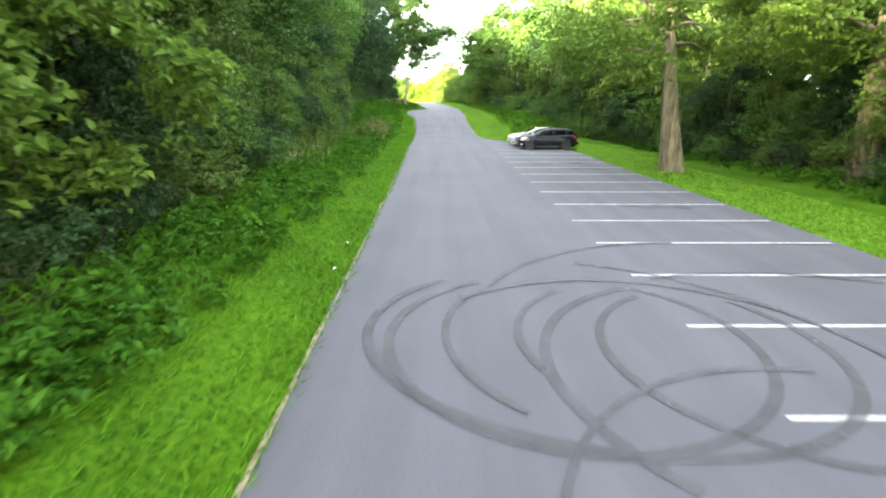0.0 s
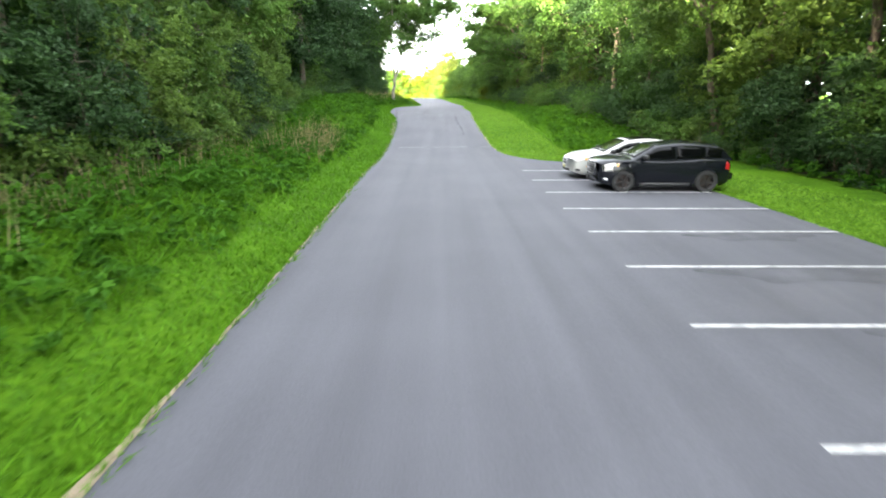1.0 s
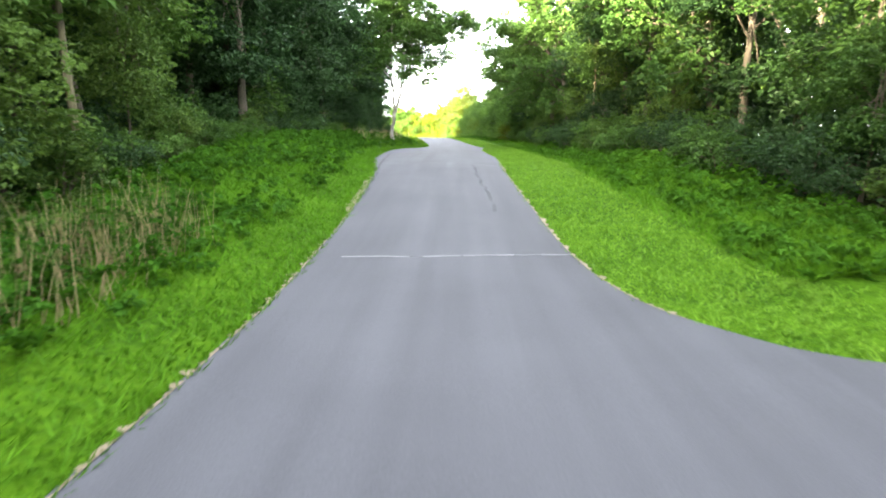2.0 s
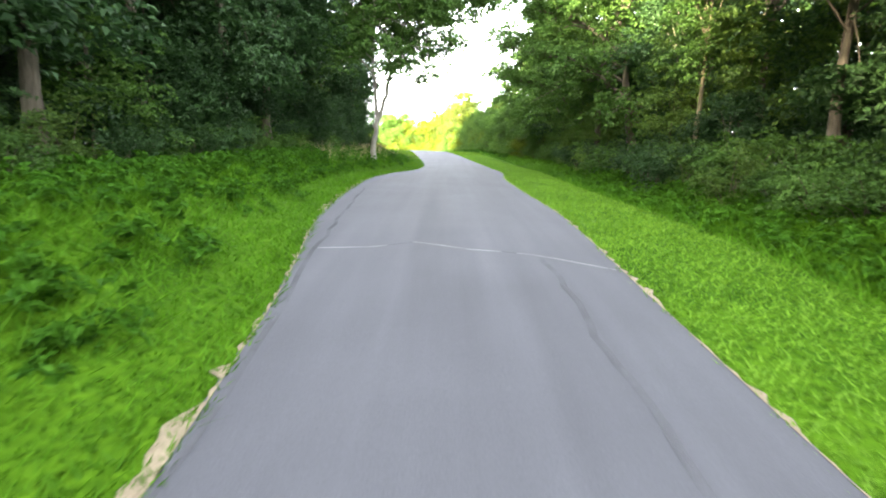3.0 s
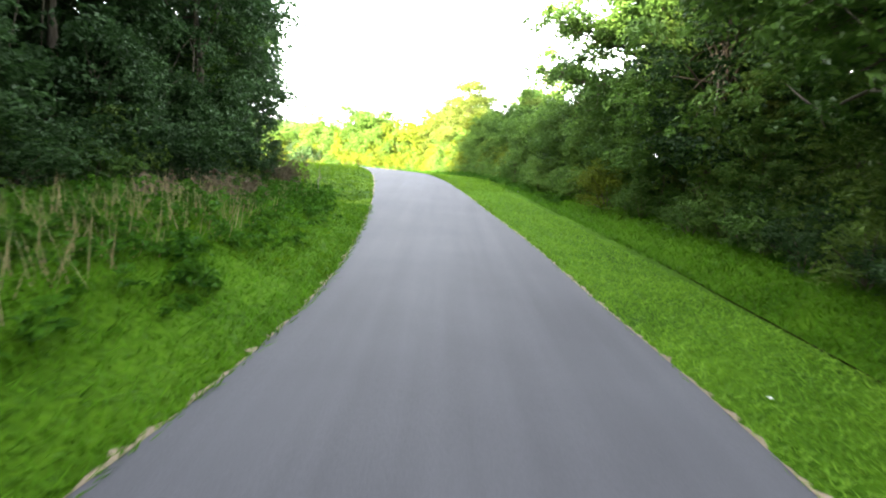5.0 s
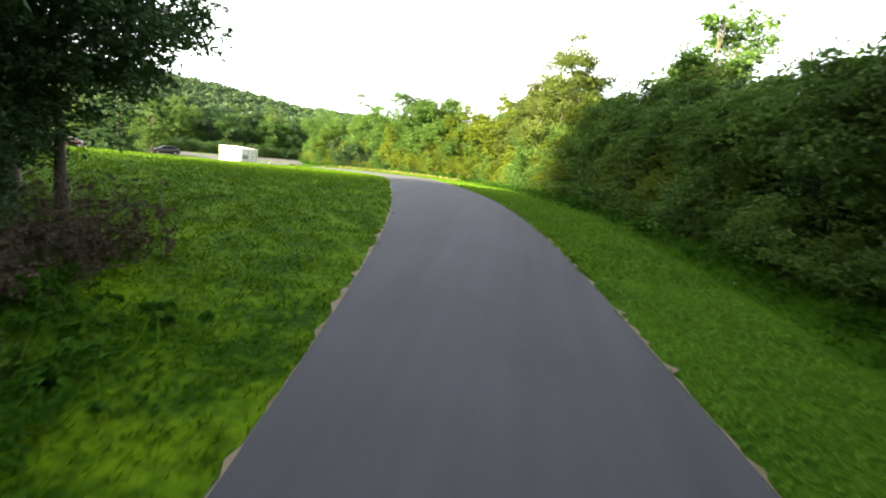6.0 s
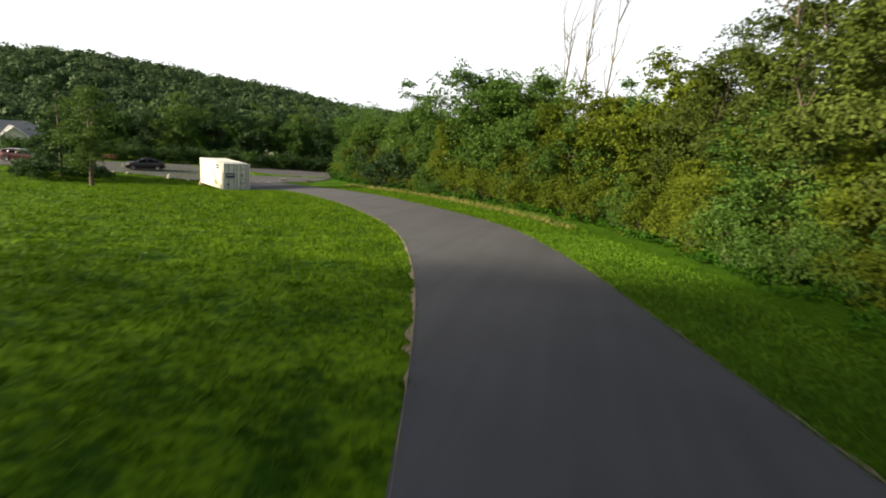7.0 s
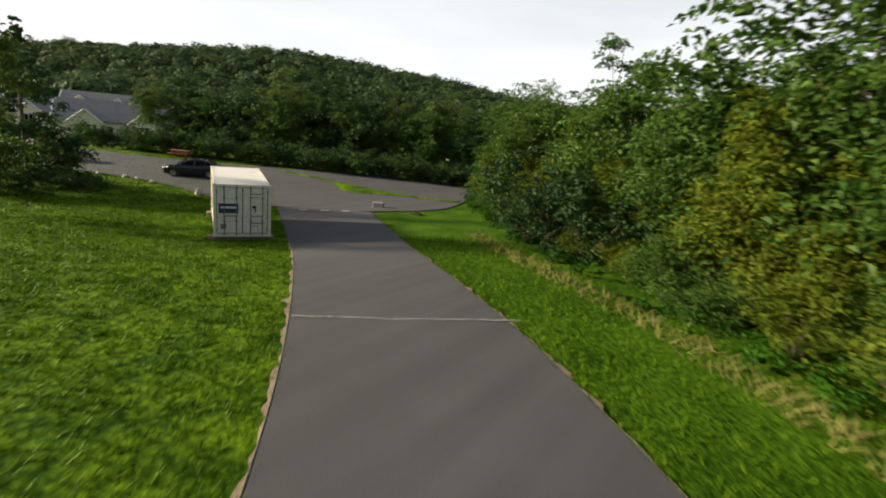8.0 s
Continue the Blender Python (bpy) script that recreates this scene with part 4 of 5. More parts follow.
tagged(mesh_object("weeds", v, f, WEED), "bright green weeds at the foot of the hedge", "weeds", kind="stuff")

def thicket(x0, x1, y0, y1, plants, height, mat, stalks, label):
    """Tall weeds in tufts: thin stalks with leaf sprays up their height."""
    r = np.random.default_rng(plants + int(y0))
    c, rad, pieces = [], [], []
    for k in range(plants):
        x, y = r.uniform(x0, x1), r.uniform(y0, y1)
        z = z_at(x, y)
        h = height * r.uniform(0.55, 1.15)
        for j in range(stalks):
            tip = np.array([x + r.normal(0, 0.16) * h, y + r.normal(0, 0.16) * h, z + h * r.uniform(0.8, 1.1)])
            base = np.array([x + r.normal(0, 0.05), y + r.normal(0, 0.05), z - 0.05])
            pieces.append(tube([base, base * 0.45 + tip * 0.55 + r.normal(0, 0.03, 3), tip], [0.008, 0.006, 0.003], 3))
            for t in (0.35, 0.6, 0.85):
                c.append(base * (1 - t) + tip * t)
                rad.append(0.10 + 0.16 * (1 - t) * height)
    v, f = leaf_cloud(r, np.array(c), np.array(rad), len(c) * 14, 0.10, flat=0.8)
    thing = tagged(new("weeds"), label, "weeds", kind="stuff")
    mesh_object("leaves", v, f, mat, thing)
    v, f = joined(pieces)
    mesh_object("stalks", v, f, DRY if mat is not BRUSH else BRUSH, thing)
    return thing


thicket(-7.4, -5.5, 41.5, 49.5, 70, 1.4, WEED, 3, "tall leafy weeds with dry stalks below the trees")
thicket(-8.4, -7.0, 30.0, 41.0, 60, 1.1, WEED, 3, "tall leafy weeds at the foot of the trees")
thicket(-12.0, -9.2, 120.8, 124.6, 60, 1.9, BRUSH, 4, "grey-brown dry brush at the corner of the meadow")
thicket(-10.2, -6.8, 112.5, 121.0, 70, 0.75, WEED, 3, "tangled weeds on the bank beside the meadow")
thicket(-9.2, -7.4, 106.0, 114.0, 46, 1.0, BRUSH, 3, "grey-brown dry brush on the bank")

# ---- far parking lot ----
LOT = smooth_line([(-47, 192, -42.4, 196.3), (-51, 190.3, -40.5, 203), (-57, 190, -47, 216), (-63, 188.4, -59, 210), (-70, 184.6, -69, 199), (-84, 178, -86, 190), (-116, 164, -118, 174)], 8)
lv = np.array([(a + (c - a) * k / 10, b + (d - b) * k / 10) for a, b, c, d in LOT for k in range(11)])
lot = mesh_object("parking_lot", np.column_stack([lv, ground_z(lv[:, 0], lv[:, 1]) + 0.07]), grid_mesh(range(11), range(len(LOT))), ASPHALT, smooth=True)
tagged(lot, "grey asphalt parking lot beyond the meadow", "parking lot", kind="structure")


isl_x = np.linspace(-62, -41.8, 42)
isl_top = 204.4 + 0.022 * np.maximum(0, isl_x + 52) ** 2
isl_low = isl_top - 0.7 - 2.5 * np.exp(-((isl_x + 50.0) / 2.7) ** 2)
iv = np.array([(x, a + (b - a) * k / 4) for x, a, b in zip(isl_x, isl_low, isl_top) for k in range(5)])
iz = ground_z(iv[:, 0], iv[:, 1]) + 0.09 + np.tile([0.0, 0.06, 0.08, 0.06, 0.0], 42)
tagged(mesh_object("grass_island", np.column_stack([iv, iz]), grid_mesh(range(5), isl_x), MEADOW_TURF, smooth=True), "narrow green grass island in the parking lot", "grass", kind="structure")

# ---- tyre marks, cracks and seams in the asphalt ----
def ribbon(name, points, width, mat, lift, label, category):
    pts = [np.array(p) for p in points]
    v, f = [], []
    for i, p in enumerate(pts):
        d = pts[min(i + 1, len(pts) - 1)] - pts[max(i - 1, 0)]
        d = d / (np.linalg.norm(d) + 1e-9)
        for s in (-0.5, 0.5):
            x, y = p[0] - d[1] * s * width, p[1] + d[0] * s * width
            v.append((x, y, road_z(x, y) + lift))
    for i in range(len(pts) - 1):
        f.append((2 * i, 2 * i + 1, 2 * i + 3, 2 * i + 2))
    return tagged(mesh_object(name, v, f, mat), label, category, kind="structure")


for k, (cx, cy, r, a0, a1, w) in enumerate(((1.76, 7.29, 3.15, 134, 383, 0.15), (1.4, 7.05, 2.68, 115, 411, 0.16), (4.34, 6.56, 2.49, 121, 262, 0.14), (4.13, 6.13, 3.19, 111, 225, 0.17), (3.15, 7.0, 2.48, 126, 203, 0.13), (2.38, 7.21, 2.82, 148, 228, 0.12), (5.27, 6.94, 5.36, 155, 90, 0.11), (0.67, 5.86, 5.09, 70, 6, 0.11), (5.71, 4.06, 5.92, 110, 65, 0.1), (3.74, 2.79, 3.29, 172, 78, 0.1), (2.3, 5.87, 3.67, 132, 36, 0.14))):
    n = int(abs(a1 - a0) / 4)
    pts = []
    for i in range(n + 1):
        t = i / n
        a = radians(a0 + (a1 - a0) * t)
        q = r + (0.25 * math.sin(3.1 * t * math.pi) if k == 0 else 0)
        pts.append((cx + q * math.cos(a), cy + q * math.sin(a)))
    ribbon("tyre_mark", pts, w, TYRE_MARK, 0.009 + 0.0012 * k, "dark curved rubber tyre skid mark on asphalt", "tyre mark")
wig = np.random.default_rng(9)


def wiggly(x0, y0, x1, y1, amp, n=26):
    t = np.linspace(0, 1, n)
    off = np.cumsum(wig.normal(0, amp, n))
    off -= np.linspace(off[0], off[-1], n)
    d = math.hypot(x1 - x0, y1 - y0)
    return [(x0 + (x1 - x0) * a - (y1 - y0) / d * o, y0 + (y1 - y0) * a + (x1 - x0) / d * o) for a, o in zip(t, off)]


ribbon("road_crack", [(x, y - 0.35) for x, y in ((-3.7, 66.6), (-2.5, 66.85), (-1.6, 67.45), (-1.0, 67.2), (-0.35, 66.85), (0.4, 66.7), (1.0, 66.5), (1.5, 66.2), (1.9, 65.9), (2.6, 65.4))], 0.045, CRACK, 0.008, "pale sealed crack running across the road", "crack")
ribbon("road_seam", wiggly(-28.6, 177.9, -24.3, 182.0, 0.02), 0.09, CRACK, 0.008, "pale seam across the asphalt road", "seam")
ribbon("road_seam", wiggly(-2.2, 49.2, 2.9, 49.6, 0.02), 0.05, CRACK, 0.008, "faint pale seam across the road", "seam")
for a, w in (((1.5, 54, 1.2, 66), 0.12), ((-2.9, 56, -4.9, 80), 0.1)):
    ribbon("dark_streak", wiggly(*a, 0.05, 30), w, TAR, 0.007, "dark weathered streak along the asphalt", "stain")
for x, y, l, w in ((6.4, 29.0, 3.4, 0.9), (7.2, 26.6, 3.0, 0.8), (6.8, 31.4, 2.6, 0.7), (7.0, 16.8, 2.8, 0.7)):
    v = np.array([(x + l / 2 * math.cos(a) * (1 + 0.25 * math.sin(3 * a)), y + w / 2 * math.sin(a) * (1 + 0.3 * math.sin(5 * a))) for a in np.linspace(0, 2 * math.pi, 30, endpoint=False)])
    ob = mesh_object("oil_stain", [(p[0], p[1], road_z(*p) + 0.006) for p in v], [tuple(range(30))], TAR)
    tagged(ob, "dark oil stain in a parking bay", "stain", kind="structure")
for k in range(3):
    x, y = -45.1 + 0.9 * k, 192.1 + 1.05 * k
    ob = mesh_object("stop_dash", [(x + dx, y + dy, z_at(x, y) + 0.17) for dx, dy in ((0, 0), (0.34, 0.4), (0.14, 0.6), (-0.2, 0.2))], [(0, 1, 2, 3)], PAINT)
    tagged(ob, "short white painted dash across the road", "road marking", "stop dashes", "structure")


# worn gravel rim along the asphalt
def rim(line, side, y0, y1, seed):
    r = np.random.default_rng(seed)
    pts = [p for p in line if y0 < p[1] < y1]
    v, f = [], []
    for i, p in enumerate(pts):
        d = pts[min(i + 1, len(pts) - 1)] - pts[max(i - 1, 0)]
        d = d / (np.linalg.norm(d) + 1e-9)
        nx, ny = side * d[1], -side * d[0]
        w = max(-0.025, r.normal(0.2 if side < 0 and (72 < p[1] < 94 or 54 < p[1] < 60) else 0.02, 0.06))
        for q in (-0.03, w):
            x, y = p[0] + nx * q, p[1] + ny * q
            v.append((x, y, float(base_z(np.array([x]), np.array([y]))[0]) + (0.04 if q < 0 else 0.03)))
    for i in range(len(pts) - 1):
        f.append((2 * i, 2 * i + 1, 2 * i + 3, 2 * i + 2))
    return tagged(mesh_object("gravel_rim", v, f, GRAVEL), "thin crumbling tan gravel rim along the asphalt", "gravel", kind="structure")


fine = smooth_line(EDGES, 40)
rim(fine[:, :2], -1, -6, 186, 1)
rim(fine[:, 2:], 1, 46, 188, 2)


# cut edge between the mown verge and the rough grass, its shadow line a dark ribbon
def cut_edge_shade(y0, y1):
    pts = [p for p in fine[:, 2:] if y0 < p[1] < y1]
    v, f = [], []
    for i, p in enumerate(pts):
        d = pts[min(i + 1, len(pts) - 1)] - pts[max(i - 1, 0)]
        d = d / (np.linalg.norm(d) + 1e-9)
        for q in (cut_q(p[1]), cut_q(p[1]) + 0.34):
            x, y = p[0] + d[1] * q, p[1] - d[0] * q
            v.append((x, y, z_at(x, y) + 0.03))
    f = [(2 * i, 2 * i + 1, 2 * i + 3, 2 * i + 2) for i in range(len(pts) - 1)]
    tagged(mesh_object("cut_edge_shade", v, f, SOIL), "narrow dark strip painting the shadow line of the verge's cut edge", "ground", kind="structure")


cut_edge_shade(80, 126)


# ---- container, cars and other things ----
def plain(name, color, rough=0.5, metal=0.0, coat=0.0, vary=0.12):
    d = tuple(c * (1 - vary) for c in color)
    l = tuple(min(1, c * (1 + vary)) for c in color)
    return material(name, d, l, rough=rough, metal=metal, coat=coat, bump=0.0, scale=1.3, fine=14)


CREAM = material("cream_paint", (0.64, 0.60, 0.48), (0.84, 0.81, 0.68), rough=0.55, scale=0.9, fine=9, bump=0.08, depth=0.005)
GREYW = material("grey_white_paint", (0.60, 0.58, 0.54), (0.86, 0.84, 0.79), rough=0.6, scale=1.1, fine=8, bump=0.1, depth=0.005)
STEEL = plain("galvanised_steel", (0.22, 0.22, 0.21), 0.5, 0.5)
ROOFW = material("roof_paint", (0.66, 0.65, 0.60), (0.84, 0.83, 0.79), rough=0.6, scale=0.9, fine=9, bump=0.08, depth=0.005)
NAVY = plain("navy_sign", (0.02, 0.035, 0.12), 0.5)
WHITE = plain("white_lettering", (0.7, 0.7, 0.68), 0.6)
DARKP = plain("dark_plastic", (0.014, 0.014, 0.015), 0.55)
SILL = plain("sill_plastic", (0.06, 0.06, 0.062), 0.5)
RUBBER = plain("tyre_rubber", (0.022, 0.022, 0.022), 0.9)
ALLOY = plain("alloy", (0.5, 0.5, 0.51), 0.3, 0.9)
GUNMETAL = plain("dark_rim", (0.035, 0.033, 0.033), 0.4, 0.6)
BLACKP = plain("black_paint", (0.0045, 0.0055, 0.008), 0.22, 0.0, 0.08)
BLACKP.node_tree.nodes["Principled BSDF"].inputs["Specular IOR Level"].default_value = 0.3
WHITEP = plain("white_paint", (0.38, 0.38, 0.35), 0.4, 0.0, 0.4, 0.05)
NAVYP = plain("dark_blue_paint", (0.005, 0.007, 0.012), 0.3, 0.0, 0.1)
MAROON = plain("maroon_paint", (0.06, 0.01, 0.012), 0.3, 0.0, 0.8)
GLASS = plain("tinted_glass", (0.002, 0.0023, 0.0025), 0.06)
GLASS.node_tree.nodes["Principled BSDF"].inputs["IOR"].default_value = 1.2
BRAKE = plain("brake_disc", (0.035, 0.022, 0.018), 0.6, 0.3)
PLATE = plain("yellowish_plate", (0.55, 0.5, 0.22), 0.5)
LAMP = plain("headlamp_lens", (0.42, 0.41, 0.38), 0.15)
AMBER = plain("amber_lens", (0.6, 0.28, 0.05), 0.2)
RED = plain("tail_lens", (0.35, 0.015, 0.015), 0.2)
PLANK = material("weathered_wood", (0.2, 0.15, 0.1), (0.42, 0.34, 0.25), rough=0.9, scale=3, fine=25, bump=0.3)
REDWOOD = material("red_stained_wood", (0.14, 0.035, 0.02), (0.3, 0.09, 0.05), rough=0.8, scale=3, fine=25, bump=0.3)
CONCRETE = material("grey_concrete", (0.16, 0.16, 0.16), (0.3, 0.3, 0.29), rough=0.95, scale=4, fine=25, bump=0.5)
STONE = material("pale_stone", (0.28, 0.27, 0.24), (0.55, 0.53, 0.48), rough=0.95, scale=4, fine=25, bump=0.6)


def box(bm, x0, x1, y0, y1, z0, z1, bevel=0.0):
    m = Matrix.LocRotScale(((x0 + x1) / 2, (y0 + y1) / 2, (z0 + z1) / 2), None, (x1 - x0, y1 - y0, z1 - z0))
    made = bmesh.ops.create_cube(bm, size=1, matrix=m)
    if bevel:
        edges = {e for v in made["verts"] for e in v.link_edges}
        bmesh.ops.bevel(bm, geom=list(edges), offset=bevel, segments=2, affect="EDGES", profile=0.5)
    return bm


def box_part(name, dims, mat, parent, label="", bevel=0.0):
    return part(name, box(bmesh.new(), *dims, bevel), mat, parent, label)


def container(x, y, z, turn):
    """A twenty-foot container; +x is the door end."""
    root = new("shipping_container")
    root.matrix_basis = pose(x, y, z, 0, 0, turn)
    L, W, H = 6.06, 2.44, 2.52
    for sx in (-1, 1):
        for sy in (-1, 1):
            box_part("corner_post", (sx * L / 2 - 0.08, sx * L / 2 + 0.08, sy * W / 2 - 0.07, sy * W / 2 + 0.07, 0.0, H), CREAM if sx < 0 else GREYW, root, bevel=0.012)
    for sy in (-1, 1):
        box_part("side_rail", (-L / 2 + 0.08, L / 2 - 0.08, sy * W / 2 - 0.05, sy * W / 2 + 0.05, 0.0, 0.15), CREAM, root)
        box_part("side_rail", (-L / 2 + 0.08, L / 2 - 0.08, sy * W / 2 - 0.04, sy * W / 2 + 0.04, H - 0.1, H), CREAM, root)
        v, f = [], []
        n, x0 = 0, -L / 2 + 0.09
        while x0 < L / 2 - 0.1:
            for dx, dep in ((0, 0.0), (0.07, 0.0), (0.14, 0.036), (0.21, 0.036)):
                v += [(x0 + dx, sy * (W / 2 - 0.012 - dep), 0.15), (x0 + dx, sy * (W / 2 - 0.012 - dep), H - 0.1)]
                n += 1
            x0 += 0.28
        f = [(2 * i, 2 * i + 2, 2 * i + 3, 2 * i + 1)[::sy] for i in range(n - 1)]
        mesh_object("side_panel", v, f, CREAM, root, label="cream corrugated steel side")
    v, f = [], []
    for i in range(41):
        xx = -L / 2 + 0.06 + (L - 0.12) * i / 40
        dz = 0.02 if i % 4 < 2 else 0.0
        v += [(xx, -W / 2 + 0.03, H - 0.02 + dz), (xx, W / 2 - 0.03, H - 0.02 + dz)]
    f = [(2 * i, 2 * i + 2, 2 * i + 3, 2 * i + 1) for i in range(40)]
    mesh_object("roof", v, f, ROOFW, root, label="pale corrugated steel roof")
    box_part("end_wall", (-L / 2 - 0.02, -L / 2 + 0.03, -W / 2 + 0.07, W / 2 - 0.07, 0.1, H - 0.05), CREAM, root)
    box_part("door_sill", (L / 2 - 0.06, L / 2 + 0.06, -W / 2 + 0.07, W / 2 - 0.07, 0.0, 0.13), GREYW, root)
    box_part("door_header", (L / 2 - 0.06, L / 2 + 0.06, -W / 2 + 0.07, W / 2 - 0.07, H - 0.13, H), GREYW, root)
    box_part("door_gasket", (L / 2 + 0.0, L / 2 + 0.022, -0.02, 0.02, 0.135, H - 0.135), DARKP, root, "dark rubber gasket between the doors")
    for sy in (-1, 1):
        y0, y1 = sorted((sy * 0.022, sy * (W / 2 - 0.075)))
        bm = box(bmesh.new(), L / 2 - 0.04, L / 2 + 0.015, y0, y1, 0.135, H - 0.135)
        for k in range(4):
            zz = 0.2 + k * 0.545
            box(bm, L / 2 + 0.0, L / 2 + 0.04, y0 + 0.06, y1 - 0.06, zz, zz + 0.45, 0.014)
        door = part("door", bm, GREYW, root, "weathered grey-white double door leaf")
        for t in (0.3, 0.78):
            yy = y0 + (y1 - y0) * t
            v, f = tube([(L / 2 + 0.075, yy, 0.06), (L / 2 + 0.075, yy, H - 0.06)], [0.021, 0.021], 8)
            mesh_object("lock_rod", v, f, STEEL, door, smooth=True)
            bm = bmesh.new()
            for zz in (0.14, 0.75, 1.9, H - 0.16):
                box(bm, L / 2 + 0.03, L / 2 + 0.1, yy - 0.045, yy + 0.045, zz - 0.035, zz + 0.035, 0.006)
            part("rod_keeper", bm, STEEL, door)
            box_part("lock_handle", (L / 2 + 0.085, L / 2 + 0.11, yy - 0.02, yy + 0.26 * (1 if t < 0.5 else -1) + 0.02 if t < 0.5 else yy + 0.02, 1.0, 1.04) if t < 0.5 else (L / 2 + 0.085, L / 2 + 0.11, yy - 0.28, yy + 0.02, 1.0, 1.04), STEEL, door)
        for k in range(4):
            yy = y1 if sy > 0 else y0
            box_part("hinge", (L / 2 + 0.0, L / 2 + 0.06, yy - 0.05, yy + 0.05, 0.3 + 0.6 * k, 0.42 + 0.6 * k), STEEL, door, bevel=0.008)
        edge = y1 if sy > 0 else y0
        box_part("door_gasket", (L / 2 + 0.005, L / 2 + 0.024, edge - 0.018, edge + 0.018, 0.135, H - 0.135), DARKP, door, "dark rubber gasket")
        for zz in (0.128, H - 0.152):
            box_part("door_gasket", (L / 2 + 0.005, L / 2 + 0.024, y0 + 0.02, y1 - 0.02, zz, zz + 0.024), DARKP, door, "dark rubber gasket")
        # unreadable small print as plain bars
        for zz, hh, ww in ((2.05, 0.05, 0.5), (1.9, 0.04, 0.42), (0.62, 0.05, 0.55), (0.5, 0.04, 0.4)):
            if sy > 0:
                box_part("print_bar", (L / 2 + 0.041, L / 2 + 0.044, y0 + 0.3, y0 + 0.3 + ww, zz, zz + hh), STEEL, door)
        if sy > 0:
            for a, b, c, d in ((0.42, 0.58, 1.38, 1.52), (0.52, 0.58, 1.2, 1.38), (0.32, 0.40, 1.26, 1.31), (0.44, 0.50, 1.14, 1.19)):
                box_part("print_bar", (L / 2 + 0.041, L / 2 + 0.045, y0 + a, y0 + b, c, d), DARKP, door, "dark block of lettering")
        else:
            box_part("print_bar", (L / 2 + 0.041, L / 2 + 0.045, y0 + 0.18, y0 + 0.42, 0.38, 0.62), STEEL, door, "grey block of small print")
    sign = box_part("sign", (L / 2 + 0.034, L / 2 + 0.046, -W / 2 + 0.17, -W / 2 + 1.03, 1.14, 1.6), NAVY, root, "dark blue sign with white band")
    box_part("sign_band", (L / 2 + 0.047, L / 2 + 0.05, -W / 2 + 0.25, -W / 2 + 0.95, 1.37, 1.47), WHITE, sign)
    side = box_part("sign", (1.0, 1.75, -W / 2 - 0.03, -W / 2 - 0.014, 1.85, 2.3), NAVY, root, "small dark blue sign with white band")
    box_part("sign_band", (1.08, 1.67, -W / 2 - 0.034, -W / 2 - 0.031, 2.03, 2.12), WHITE, side)
    for sx in (-1, 1):
        for sy in (-1, 1):
            for zz in (0.0, H - 0.12):
                box_part("corner_casting", (sx * (L / 2 + 0.012) - 0.09, sx * (L / 2 + 0.012) + 0.09, sy * (W / 2 + 0.008) - 0.08, sy * (W / 2 + 0.008) + 0.08, zz - 0.004, zz + 0.12), GREYW, root, bevel=0.01)
    return tagged(root, "cream steel shipping container with corrugated sides on the grass", "container")


BOX = (-42.9, 186.18, -1.24, -31)
container(*BOX)
for dx, ob_y in ((2.75, 0), (-2.6, 0)):
    m = pose(*BOX[:3], 0, 0, BOX[3]) @ pose(dx, 0, -0.12)
    ob = part("support_plank", box(bmesh.new(), -0.12, 0.12, -1.55, 1.45, -0.12, 0.115, 0.01), PLANK, None)
    ob.matrix_basis = m
    tagged(ob, "pale timber plank under the container's end", "plank")


def wheel(root, x, y, r, width, rim_mat, spokes):
    w = new("wheel")
    w.parent = root
    w.matrix_basis = pose(x, y, r)
    sgn = 1 if y > 0 else -1
    prof_t = [(0.66, -0.42), (0.70, -0.5), (0.86, -0.5), (0.96, -0.44), (1.0, -0.3), (1.0, 0.3), (0.96, 0.44), (0.86, 0.5), (0.70, 0.5), (0.66, 0.42)]
    N = 36

    def turned(prof):
        m = len(prof)
        v = [(q * r * math.cos(2 * math.pi * k / N), t * width, q * r * math.sin(2 * math.pi * k / N)) for k in range(N) for q, t in prof]
        return v, [(k * m + i, k * m + i + 1, ((k + 1) % N) * m + i + 1, ((k + 1) % N) * m + i) for k in range(N) for i in range(m - 1)]

    mesh_object("tyre", *turned(prof_t), RUBBER, w, smooth=True)
    lip = mesh_object("rim", *turned([(0.665, sgn * 0.46), (0.60, sgn * 0.44), (0.585, sgn * 0.30), (0.57, -sgn * 0.3)]), rim_mat, w, smooth=True)
    bm = bmesh.new()
    bmesh.ops.create_circle(bm, cap_ends=True, segments=24, radius=r * 0.58, matrix=Matrix.Translation((0, -sgn * width * 0.12, 0)) @ Matrix.Rotation(radians(-90 * sgn), 4, "X"))
    bmesh.ops.create_cone(bm, cap_ends=True, segments=20, radius1=r * 0.34, radius2=r * 0.34, depth=0.03, matrix=Matrix.Translation((0, 0, 0)) @ Matrix.Rotation(radians(90), 4, "X"))
    part("brake_disc", bm, BRAKE, lip)
    bm = bmesh.new()
    yo = sgn * width * 0.34
    bmesh.ops.create_cone(bm, cap_ends=True, segments=20, radius1=r * 0.15, radius2=r * 0.11, depth=0.05, matrix=Matrix.Translation((0, yo, 0)) @ Matrix.Rotation(radians(-90 * sgn), 4, "X"))
    part("hub", bm, rim_mat, lip, smooth=False)
    for k in range(spokes):
        bm = bmesh.new()
        box(bm, r * 0.08, r * 0.61, -0.018, 0.018, -r * 0.075, r * 0.075)
        for q in bm.verts:
            if q.co.x > r * 0.3:
                q.co.z *= 1.55
                q.co.y += sgn * 0.012
        bmesh.ops.bevel(bm, geom=bm.edges[:], offset=0.006, segments=1, affect="EDGES")
